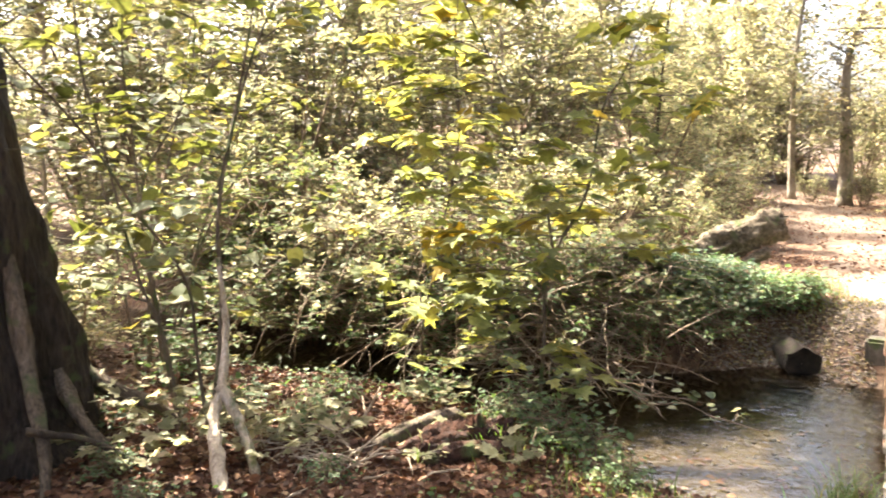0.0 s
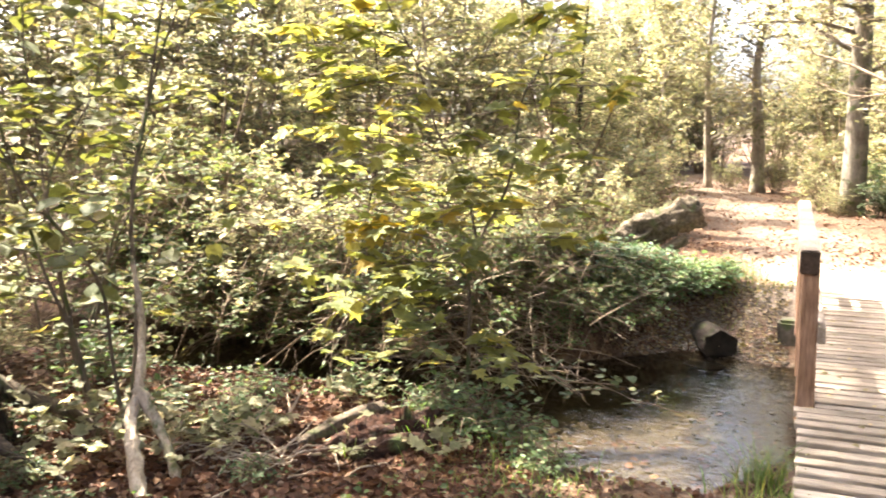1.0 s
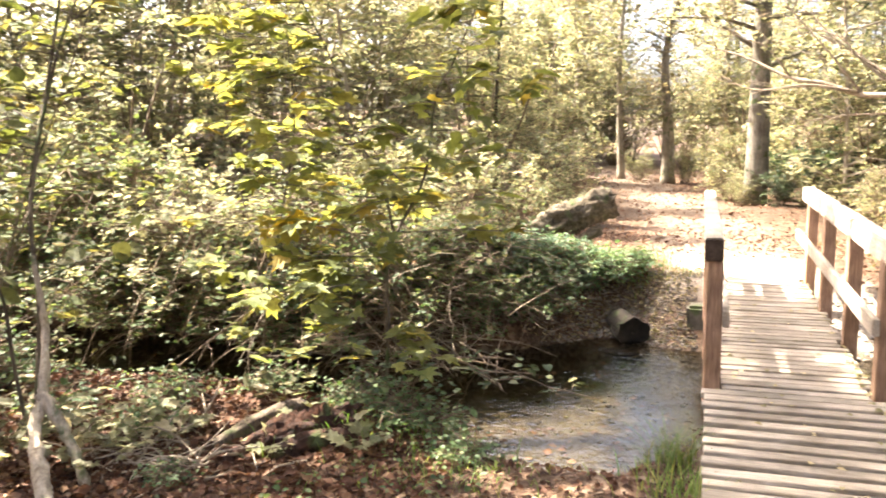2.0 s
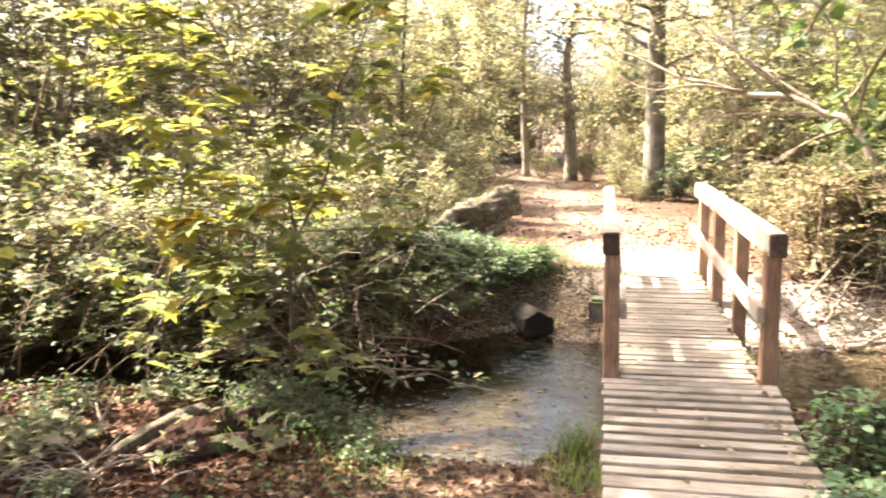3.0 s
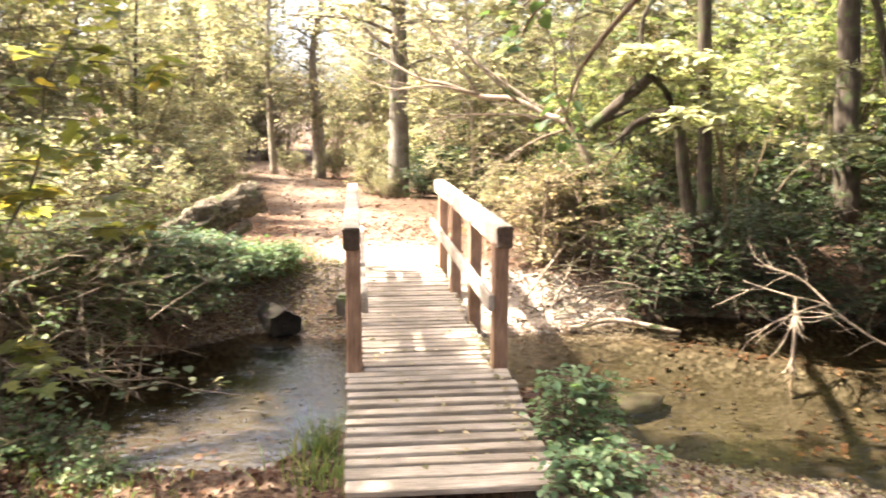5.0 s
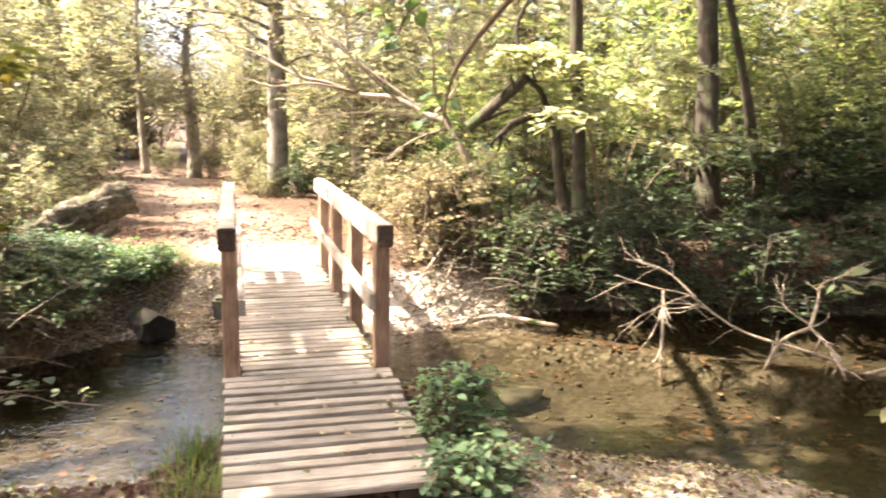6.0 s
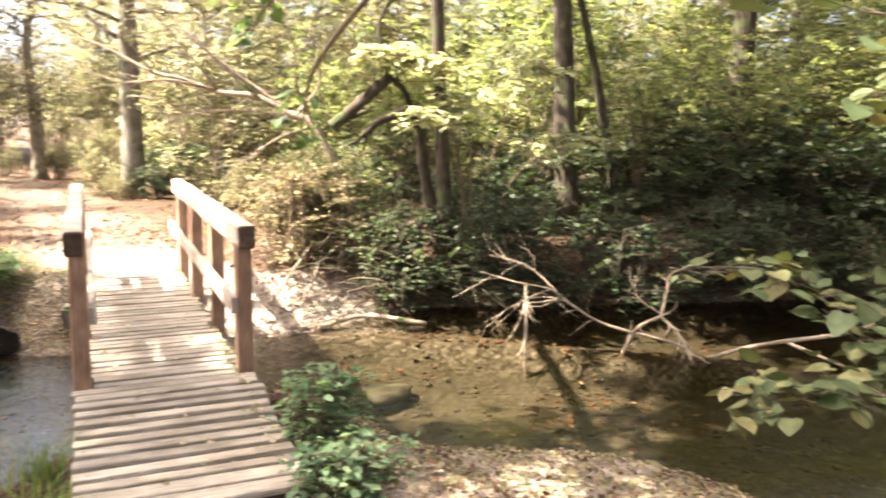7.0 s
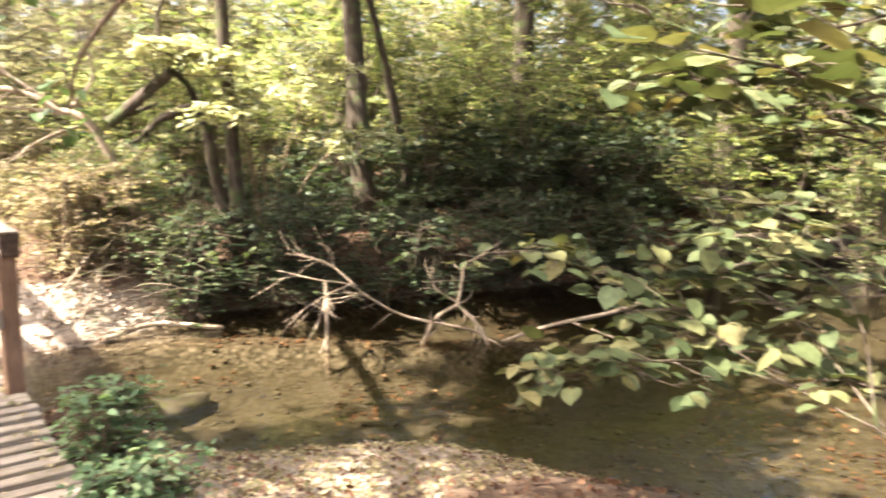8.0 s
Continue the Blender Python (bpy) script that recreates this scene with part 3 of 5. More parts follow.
quads = np.stack((ii * ny + jj, (ii + 1) * ny + jj, (ii + 1) * ny + jj + 1, ii * ny + jj + 1), -1).reshape(-1, 4)
ground_me = quick_mesh("ground", np.stack((XX, YY, ZZ), -1).reshape(-1, 3), quads.ravel(), np.full(len(quads), 4), GROUND, True)
px = np.interp(YY, PATH_Y, PATH_X)
sand = (1 - smooth(np.abs(XX - px) + 0.25 * lumps(XX, YY, 1.6, 21), 0.5, 1.1)) * smooth(YY, 3.2, 3.75) * (1 - 0.8 * smooth(YY + 0.5 * lumps(XX, YY, 2.2, 33), 4.5, 5.9))
sand = np.maximum(sand, 0.9 * (1 - smooth(np.hypot((XX - 1.9) / 1.0, (YY - 3.25) / 0.45), 0.6, 1.2)))
sand = np.maximum(sand, (0.42 + 0.2 * lumps(XX, YY, 5.0, 41)) * (1 - smooth(np.hypot((XX - 2.7) / 1.8, (YY + 1.2) / 1.0), 0.6, 1.2)))
att = ground_me.attributes.new("sand", "FLOAT", "POINT")
att.data.foreach_set("value", sand.ravel().astype(np.float32))
tagged(new("ground", ground_me), "brown leaf-littered forest floor with a stream channel cut through", "ground", kind="structure")

wx, wy = np.linspace(-40, 40, 41), np.linspace(-10, 6, 9)
WX, WY = np.meshgrid(wx, wy, indexing="ij")
ii, jj = np.meshgrid(np.arange(40), np.arange(8), indexing="ij")
quads = np.stack((ii * 9 + jj, (ii + 1) * 9 + jj, (ii + 1) * 9 + jj + 1, ii * 9 + jj + 1), -1).reshape(-1, 4)
water = new("water", quick_mesh("water", np.stack((WX, WY, np.full_like(WX, WATER_Z)), -1).reshape(-1, 3), quads.ravel(), np.full(len(quads), 4), WATER, True))
water.visible_shadow = False
tagged(water, "shallow clear brown stream water over a gravel bed", "water", kind="structure")


def on_ground(x, y, dz=0.0):
    return (x, y, float(height_at(x, y)) + dz)


# ---- footbridge ----
bridge = base("footbridge", (0, 0, 0), "small weathered wooden plank footbridge with handrails over the stream", "footbridge")
POST_Y = (0.0, 1.1, 2.28, 3.36)
for side, x0, lab in (("left", 0.0, ""), ("right", 0.932, "")):
    for k, y in enumerate(POST_Y):
        foot = -0.02 if k == 0 and side == "left" else -0.04
        part("post", box_mesh("post", (x0, y, foot - 0.12), (x0 + 0.095, y + 0.095, 0.80), POST, 0.008, 0.004, k + 3), bridge, "square brown timber post")
    y1 = 3.42 if side == "left" else 3.95
    xr = -0.015 if side == "left" else 0.940
    rail_me = box_mesh("top_rail", (xr, -0.03, 0.765), (xr + 0.102, y1, 0.905), RAIL, 0.008, 0.003, 17, 2)
    rail_me.materials.append(END_GRAIN)
    for f in rail_me.polygons:
        if f.normal.y < -0.9:
            f.material_index = 1
    part("top_rail", rail_me, bridge, "thick sun-bleached timber handrail with dark end grain")
    xm = x0 + 0.097 if side == "left" else x0 - 0.042
    part("mid_rail", box_mesh("mid_rail", (xm, -0.03, 0.37), (xm + 0.04, y1 - 0.03, 0.475), RAIL, 0.006, 0.003, 21), bridge, "pale timber mid rail")
for x in (0.14, 0.80):
    part("beam", box_mesh("beam", (x, -0.12, -0.22), (x + 0.12, 3.7, -0.045), BEAM, 0.008), bridge, "dark timber bearer under the deck")
    part("beam", box_mesh("beam", (x, -1.40, -0.30), (x + 0.12, -0.12, -0.165), BEAM, 0.008), bridge, "dark timber bearer under the deck")
plank_rng = random.Random(5)
variants = [box_mesh("plank", (0, 0.0, -0.035), (1, 0.097, 0.0), PLANK, 0.005, 0.0025, s) for s in range(8)]
y, k = -1.44, 0
while y < 3.62:
    z = -0.115 * float(smooth(-y, 0.15, 1.35))
    if y < -0.10:
        x0, x1 = plank_rng.uniform(-0.012, 0.012), 1.02 + plank_rng.uniform(-0.015, 0.015)
    elif any(py - 0.105 < y < py + 0.105 for py in POST_Y):
        x0, x1 = 0.103, 0.917
    else:
        x0, x1 = 0.06 + plank_rng.uniform(-0.02, 0.01), 0.965 + plank_rng.uniform(-0.02, 0.012)
    pl = part("plank", variants[k % 8], bridge, at=(x0, y, z + plank_rng.uniform(-0.003, 0.004)))
    pl.scale.x = x1 - x0
    wide = 1.0 if y > -1.2 else 1.35
    pl.scale.y = wide * plank_rng.uniform(0.82, 0.90)
    pl.rotation_euler = (plank_rng.uniform(-0.012, 0.012), plank_rng.uniform(-0.003, 0.003), plank_rng.uniform(-0.006, 0.006))
    if y > 2.9:
        pl.rotation_euler.z = 0.11 * float(smooth(y, 2.9, 3.55))
    y += 0.1025 * wide
    k += 1

block = tagged(new("stone_block", box_mesh("stone_block", (-0.14, 3.0, -0.62), (0.12, 3.3, -0.20), STONE, 0.03, 0.02, 2, 2)), "dark mossy stone block under the bridge end", "stone block")

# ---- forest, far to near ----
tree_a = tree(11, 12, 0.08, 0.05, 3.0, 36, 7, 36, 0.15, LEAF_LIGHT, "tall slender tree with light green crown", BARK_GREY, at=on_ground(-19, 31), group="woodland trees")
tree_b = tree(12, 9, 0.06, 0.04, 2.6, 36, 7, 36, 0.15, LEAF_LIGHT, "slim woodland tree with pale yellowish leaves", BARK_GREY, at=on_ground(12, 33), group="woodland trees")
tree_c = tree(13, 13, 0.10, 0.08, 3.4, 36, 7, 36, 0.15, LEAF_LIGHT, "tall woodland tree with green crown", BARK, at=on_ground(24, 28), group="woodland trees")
forest_rng = random.Random(31)
FAR_TREES = []
for r0, r1, n, tall in ((16, 22, 20, 0.42), (22, 30, 26, 0.55), (30, 40, 22, 0.8)):
    for k in range(n):
        az = radians(-75 + 150 * (k + forest_rng.random()) / n)
        r = forest_rng.uniform(r0, r1)
        FAR_TREES.append((math.sin(az) * r, -4.9 + math.cos(az) * r, max(tall, 0.8) if az > radians(42) else tall))
for k in range(14):
    az = radians(124 + 144 * k / 13)
    r = forest_rng.uniform(9, 14)
    FAR_TREES.append((math.sin(az) * r, -4.9 + math.cos(az) * r, 0.95))
FAR_TREES += [(14.7, 8.6, 1.0), (16.4, 9.4, 1.05), (13.2, 8.4, 0.75)]
for k, (x, y, tall) in enumerate(FAR_TREES):
    if abs(x - np.interp(y, PATH_Y, PATH_X)) < 2.0 + 0.09 * y and 0 < y < 34 or -0.085 < x / (y + 4.9) < -0.012 and y > 0:
        continue
    s = tall * forest_rng.uniform(0.8, 1.2)
    copy_thing((tree_a, tree_b, tree_c)[k % 3], pose(*on_ground(x, y, -0.05), 0, 0, forest_rng.uniform(0, 360)) @ Matrix.Diagonal((s, s, s, 1)))

# cream leaf colour stands in for hazy glare and its reflection in the stream
tree_d = tree(14, 13, 0.12, 0.12, 3.0, 34, 8, 22, 0.2, LEAF_PALE, "tall tree at the end of the path, leaves paled for glare", BARK_GREY, at=on_ground(1.0, 26.5), group="pale trees")
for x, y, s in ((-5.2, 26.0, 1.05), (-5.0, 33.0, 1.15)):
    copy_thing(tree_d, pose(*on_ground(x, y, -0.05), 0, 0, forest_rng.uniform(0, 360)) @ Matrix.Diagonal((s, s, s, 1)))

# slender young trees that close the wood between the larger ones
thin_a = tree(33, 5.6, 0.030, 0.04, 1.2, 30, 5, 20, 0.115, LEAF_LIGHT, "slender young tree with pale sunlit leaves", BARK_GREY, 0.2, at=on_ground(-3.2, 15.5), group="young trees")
thin_b = tree(34, 6.6, 0.035, 0.16, 1.3, 32, 5, 20, 0.11, LEAF_BRIGHT, "slender young tree with green leaves", BARK_BROWN, 0.25, at=on_ground(6.8, 8.0), group="young trees")
for v, a0, a1, r0, r1, n in ((0, -58, -16, 13, 20, 26), (0, -16, 3, 25, 32, 20), (0, 3, 27, 14, 25, 22), (1, 26, 62, 15, 20, 16), (0, -13, -4, 33, 38, 8)):
    for k in range(n):
        az, r = radians(a0 + (a1 - a0) * (k + forest_rng.random()) / n), forest_rng.uniform(r0, r1)
        x, y, s = math.sin(az) * r, -4.9 + math.cos(az) * r, forest_rng.uniform(0.75, 1.2)
        if (abs(x - np.interp(y, PATH_Y, PATH_X)) > 1.3 or y > 24) and not -0.08 < x / (y + 4.9) < -0.015 and not (y < 14 and 0.02 < x / (y + 4.9) < 0.09):
            copy_thing((thin_a, thin_b)[v], pose(*on_ground(x, y, -0.05), 0, 0, forest_rng.uniform(0, 360)) @ Matrix.Diagonal((s, s, s, 1)))

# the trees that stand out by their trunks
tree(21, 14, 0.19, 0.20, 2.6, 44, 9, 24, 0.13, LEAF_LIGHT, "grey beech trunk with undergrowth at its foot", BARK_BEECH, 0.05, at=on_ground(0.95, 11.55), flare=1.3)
# low top in pale leaves, so that the trunk fades out as in glare
tree(22, 5.2, 0.17, 0.4, 1.2, 22, 6, 16, 0.11, LEAF_PALE, "slender tree beside the path, leaves paled for glare", BARK_GREY, 0.1, at=on_ground(-0.9, 17.1))
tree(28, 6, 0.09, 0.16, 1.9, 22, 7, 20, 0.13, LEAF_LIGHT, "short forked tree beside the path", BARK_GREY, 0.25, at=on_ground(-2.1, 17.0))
tree(23, 12, 0.145, 0.45, 2.4, 32, 8, 13, 0.14, LEAF_MID, "dark upright trunk with green crown on the far bank", BARK, 0.1, at=on_ground(6.15, 4.35), shape=OVATE, flare=1.3, lean=(-0.02, 0.10))
tree(24, 8, 0.07, 0.5, 1.2, 18, 7, 14, 0.11, LEAF_MID, "thin leaning dark trunk beside a larger one", BARK, 0.15, at=on_ground(7.05, 4.4), shape=OVATE, lean=(-0.2, 0.1))
tree(25, 12, 0.20, 0.4, 2.5, 36, 9, 24, 0.13, LEAF_LIGHT, "dark trunk deep in the wood", BARK, 0.1, at=on_ground(9.9, 5.2), shape=OVATE)
tree(26, 11, 0.17, 0.4, 2.4, 28, 8, 18, 0.13, LEAF_LIGHT, "brown trunk behind the undergrowth", BARK, 0.1, at=on_ground(10.4, 1.55), shape=OVATE)
tree(27, 11, 0.08, 0.58, 1.3, 18, 7, 14, 0.11, LEAF_LIGHT, "slim dark stem with bright leaves", BARK, 0.12, at=on_ground(4.03, 3.75), shape=OVATE, lean=(-0.12, -0.12))

# unseen trees added beside and behind the viewer; their crowns shade the near bank
canopy = tree(29, 12, 0.20, 0.42, 2.2, 36, 9, 27, 0.16, LEAF_MID, "unseen tall tree with a high spreading crown, added for shade", BARK, 0.1, at=on_ground(5.0, -3.85), group="canopy trees", shape=OVATE, lean=(-0.02, 0.30))
tree(36, 13.5, 0.20, 0.76, 1.25, 32, 9, 16, 0.17, LEAF_MID, "unseen bare-stemmed tree with a high crown, added to shade the deck", BARK, 0.1, at=on_ground(-7.95, -1.9), shape=OVATE, lean=(-0.02, 0.495))
tree(38, 10.5, 0.15, 0.6, 1.7, 30, 8, 15, 0.16, LEAF_MID, "unseen leaning tree added to shade the bridge foot", BARK, 0.1, at=on_ground(-4.7, -4.4), shape=OVATE, lean=(-0.05, 0.62))
tree(39, 9.8, 0.12, 0.78, 1.1, 22, 7, 6, 0.15, LEAF_MID, "unseen slim leaning tree with a small high crown, added for shade", BARK, 0.05, at=on_ground(-8.6, -2.7), shape=OVATE, lean=(0.20, 0.83))
tree(40, 9.2, 0.13, 0.7, 1.4, 22, 7, 3, 0.15, LEAF_MID, "unseen slim tree leaning over the near bank, added for shade", BARK, 0.05, at=on_ground(-3.1, -6.8), shape=OVATE, lean=(0.06, 0.62))
for x, y, s in ((9.5, -2.8, 1.0), (7.6, -6.4, 1.0), (12.4, -1.6, 1.0), (4.4, -8.6, 1.0), (10.7, -4.6, 1.0)):
    copy_thing(canopy, pose(*on_ground(x, y), 0, 0, forest_rng.uniform(-8, 8)) @ Matrix.Diagonal((s, s, s, 1)))

# more unseen leaning trees, added to shade the stream, bridge and far bank
tree(30, 8.2, 0.16, 0.6, 2.1, 38, 9, 28, 0.16, LEAF_MID, "unseen tree leaning far out over the stream, added for shade", BARK, 0.1, at=on_ground(6.5, -6.5), shape=OVATE, lean=(-0.53, 1.47))
tree(37, 9.5, 0.12, 0.72, 2.3, 30, 8, 19, 0.16, LEAF_MID, "unseen tall tree leaning over the stream, dense crown added for shade", BARK, 0.05, at=on_ground(-0.3, -8.8), shape=OVATE, lean=(-0.12, 1.19))
tree(32, 7.4, 0.10, 0.82, 0.8, 28, 8, 14, 0.14, LEAF_MID, "unseen slender tree leaning over the bridge, added for shade", BARK, 0.05, at=on_ground(-0.9, -9.4), shape=OVATE, lean=(0.22, 2.38))

# understorey shrubs
hazel_a = shrub(41, on_ground(-5.5, 7.5), 3.4, 1.5, 9, 8, 4, 7, 0.10, LEAF_SHRUB, "tall hazel shrub with light green leaves", group="understorey shrubs")
hazel_b = shrub(42, on_ground(4.6, 8.5), 3.0, 1.4, 8, 8, 3, 6, 0.135, LEAF_MID, "bushy green shrub in the wood", group="understorey shrubs")
hazel_c = shrub(43, on_ground(-8.0, 4.8), 4.2, 1.7, 9, 9, 4, 7, 0.11, LEAF_SHRUB, "tall loose shrub with yellowish leaves", group="understorey shrubs")
low_a = shrub(44, on_ground(-3.0, 6.8), 1.2, 0.9, 12, 6, 3, 7, 0.075, LEAF_SHRUB, "low leafy undergrowth bush", group="undergrowth bushes", low=0.05)
low_b = shrub(45, on_ground(3.6, 6.4), 1.1, 0.9, 11, 6, 3, 5, 0.095, LEAF_SHADED, "low green undergrowth bush with leaves darkened as in shade", group="undergrowth bushes", low=0.05, bark=BARK)
UNDER = [
    (0, -4.0, 9.2, 1.0), (0, -6.8, 9.8, 1.1), (2, -4.6, 12.5, 1.0), (2, -8.2, 7.4, 1.0), (0, -10.4, 6.6, 1.1), (2, -11.5, 9.5, 1.2), (2, -7.0, 13.2, 1.2), (0, -5.4, 16, 1.2),
    (2, -9.8, 3.6, 0.9), (0, -7.4, 3.4, 0.9), (2, -10.5, 13.5, 1.2), (0, -3.6, 14.5, 0.7), (2, -5.0, 20, 1.3), (0, 1.2, 19.5, 1.0), (2, 3.2, 17.5, 1.1), (0, 2.6, 13.6, 0.8), (0, 4.4, 13.5, 1.0),
    (2, 5.8, 16.5, 1.2), (0, 2.9, 9.4, 0.75), (0, 6.4, 10.6, 1.0), (1, 8.2, 12.6, 1.1), (0, 9.4, 9.6, 1.1), (0, 7.4, 7.0, 0.6), (0, 5.5, 6.4, 0.5), (0, 9.0, 6.6, 0.65), 
    (1, 11.5, 4.2, 1.1), (1, 12.4, 1.4, 1.1), (0, 11.0, 7.4, 1.2), (1, 13.4, 3.0, 1.0), (0, 13.5, 0.4, 1.2), (1, 9.4, -4.6, 0.9), (0, 12.6, 2.2, 0.9), (1, 14.2, 2.4, 1.0), (0, 13.4, 3.4, 1.0), (0, 15.5, 2.6, 1.1), (0, 11.2, 2.3, 0.7), (0, 12.5, -5.5, 1.0),
    (2, -8.5, -0.6, 0.9), (0, -7.0, -2.6, 0.8), (0, -0.2, 24, 1.1), (2, -8.0, 18, 1.3), (2, 8.6, 19, 1.3), (2, -12.5, 4.5, 1.2), (0, -9.5, -3.4, 1.0), (2, -2.6, 26, 0.8), (2, -5.6, 27, 1.5), (0, -4.4, 24, 1.2), (0, -3.0, 23.5, 0.9), (2, -0.6, 21.5, 0.8), (0, -1.4, 28, 0.8), (2, -4.2, 29, 1.3), (0, 1.8, 23, 1.0), (2, 3.0, 26, 1.3),
]
for v, x, y, s in UNDER:
    copy_thing((hazel_a, hazel_b, hazel_c)[v], pose(*on_ground(x, y), 0, 0, forest_rng.uniform(0, 360)) @ Matrix.Diagonal((s, s, s, 1)))
LOW = [
    (0, -2.2, 7.8, 0.8), (0, -3.9, 5.6, 1.1), (0, -4.8, 6.6, 1.2), (0, -5.8, 5.2, 1.2), (0, -2.9, 9.6, 1.0), (0, -3.0, 12, 1.0), (0, -7.2, 6.0, 1.3), (0, -4.0, 16, 1.3), (0, -4.4, 4.2, 1.0),
    (0, 2.6, 7.8, 0.7), (1, 2.0, 12.0, 0.9), (1, 1.5, 12.4, 0.8), (1, 1.35, 11.2, 0.55), (0, 0.6, 11.1, 0.4), (0, -0.5, 16.8, 0.6), (0, -1.7, 17.6, 0.6), (0, 0.5, 12.4, 0.7), (1, 3.2, 11.2, 1.1), (0, 0.4, 18.4, 1.0), (0, 2.3, 16, 1.1), (1, 4.6, 5.2, 0.5), (1, 5.6, 4.4, 0.55),
    (1, 6.6, 3.9, 0.5), (1, 3.3, 5.0, 0.8), (1, 4.4, 10.4, 1.2), (1, 6.2, 8.4, 1.2), (1, 8.8, 5.8, 1.2), (1, 10.3, 1.8, 0.7),
    (0, 9.8, 8.4, 1.3), (0, 11.5, 6.0, 1.3), (0, 12.2, 3.9, 1.3), (0, 13.4, 1.6, 1.4), (0, 11.0, 3.0, 1.1), (0, 9.6, 4.8, 1.1), (0, 8.0, 6.4, 1.1), (0, 6.9, 7.8, 1.2), (0, 14.6, 3.8, 1.5), (0, 12.6, 8.0, 1.5), (0, 15.2, 6.2, 1.6), (0, 10.6, 1.4, 0.8), (0, 5.0, 8.8, 1.2), (0, 11.8, -0.6, 1.2), (1, 7.6, 3.5, 0.9), (1, 8.5, 3.1, 1.1), (1, 9.2, 2.7, 1.2), (1, 7.0, 4.6, 1.1), (1, 10.0, 2.5, 1.2), (1, 8.2, 4.4, 1.4), (1, 9.6, 3.9, 1.4), (1, 5.2, 4.6, 0.8), (1, 6.0, 5.2, 1.1), (1, 4.3, 4.5, 0.6),
    (0, -6.4, 3.0, 1.0), (0, -6.2, -0.8, 0.8), (0, -5.4, -1.2, 0.7), (0, -8.4, 2.8, 1.2), (0, -3.2, 4.4, 0.9), (0, -2.4, 5.2, 0.7), (0, -1.9, 6.2, 0.5), (1, 2.9, 5.6, 0.7), (0, 1.9, 10.2, 0.6),
]
for v, x, y, s in LOW:
    copy_thing((low_a, low_b)[v], pose(*on_ground(x, y), 0, 0, forest_rng.uniform(0, 360)) @ Matrix.Diagonal((s, s, s, 1)))

# hazels on the far bank, leafless at the foot and bright above
bright = shrub(46, on_ground(6.9, 6.0), 3.8, 1.5, 8, 9, 4, 7, 0.10, LEAF_BRIGHT, "tall hazel with bright leaves above bare stems", "hazel shrub", group="bank hazels", low=0.38, bark=BARK_BROWN)
for x, y, s in ((4.9, 5.2, 0.62), (4.2, 5.6, 0.6), (7.3, 4.4, 0.66), (8.4, 3.6, 0.68), (9.9, 3.4, 0.74), (11.3, 1.5, 0.8), (3.6, 7.6, 0.65), (8.9, 5.4, 0.78), (8.1, 7.4, 0.85), (5.7, 7.6, 0.75), (11.4, 4.6, 0.9), (12.8, 2.6, 0.95), (12.4, 0.2, 0.9), (10.6, 7.2, 1.0), (13.9, 5.0, 1.05), (10.4, -0.6, 0.7), (6.5, 9.6, 0.9), (9.4, 9.4, 1.05), (14.5, 1.4, 1.1), (9.3, 0.9, 0.75)):
    copy_thing(bright, pose(*on_ground(x, y), 0, 0, forest_rng.uniform(0, 360)) @ Matrix.Diagonal((s, s, s, 1)))

# ivy, bramble and bushes that hang over the banks
BANK = [
    (51, -2.4, 2.6, 0.5, 0.6, 0.055, LEAF_MID, "ivy and bramble tangled with dead twigs on the stream bank", 0.1, -0.15, 1.05),
    (52, -1.75, 3.1, 0.20, 0.4, 0.055, LEAF_DEEP, "low dark green bramble on the bank", 0.0, -0.1, 1.05),
    (53, -3.5, 2.1, 1.1, 1.0, 0.065, LEAF_MID, "tangled bramble over dead twigs on the bank", 0.0, -0.25, 1.05),
    (54, -4.7, 2.15, 1.2, 1.1, 0.07, LEAF_LIGHT, "tangled green bank bush above dark water", 0.0, -0.25, 1.05),
    (67, -5.5, 1.9, 0.9, 1.0, 0.065, LEAF_MID, "bank bush trailing into the water", 0.0, -0.2, 1.05),
    (68, -7.4, 2.1, 1.3, 1.1, 0.07, LEAF_MID, "bank bush under hazel stems", 0.0, -0.2, 1.05),
    (63, -6.2, 2.4, 1.3, 1.1, 0.07, LEAF_MID, "overgrown bank bush above dark water", 0.0, -0.25, 1.05),
    (55, 2.3, 4.0, 1.0, 0.7, 0.055, LEAF_PALE, "sunlit leafy bush beside the bridge end", 0.0, 0.0, 1.05),
    (66, 2.7, 4.5, 1.2, 0.7, 0.055, LEAF_MID, "leafy bush among pale dead branches", 0.0, 0.0, 1.05),
    (56, 3.3, 3.9, 0.42, 0.6, 0.06, LEAF_DEEP, "leafy bank bush overhanging dark water", 0.0, -0.2, 1.05),
    (57, 4.4, 3.55, 0.5, 0.8, 0.075, LEAF_SHADED, "bank bush overhanging the stream, leaves darkened as in shade", 0.0, -0.3, 1.05),
    (58, 5.7, 3.1, 0.30, 0.7, 0.075, LEAF_SHADED, "bank bush with leaves darkened as in deep shade", 0.0, -0.3, 1.05),
    (59, 7.2, 2.6, 0.4, 0.8, 0.08, LEAF_SHADED, "bank bush with pale leaves darkened as in shade", 0.0, -0.3, 1.05),
    (64, 8.6, 2.2, 0.5, 0.9, 0.085, LEAF_SHADED, "leafy bank bush deep in the wood", 0.0, -0.3, 1.05),
]
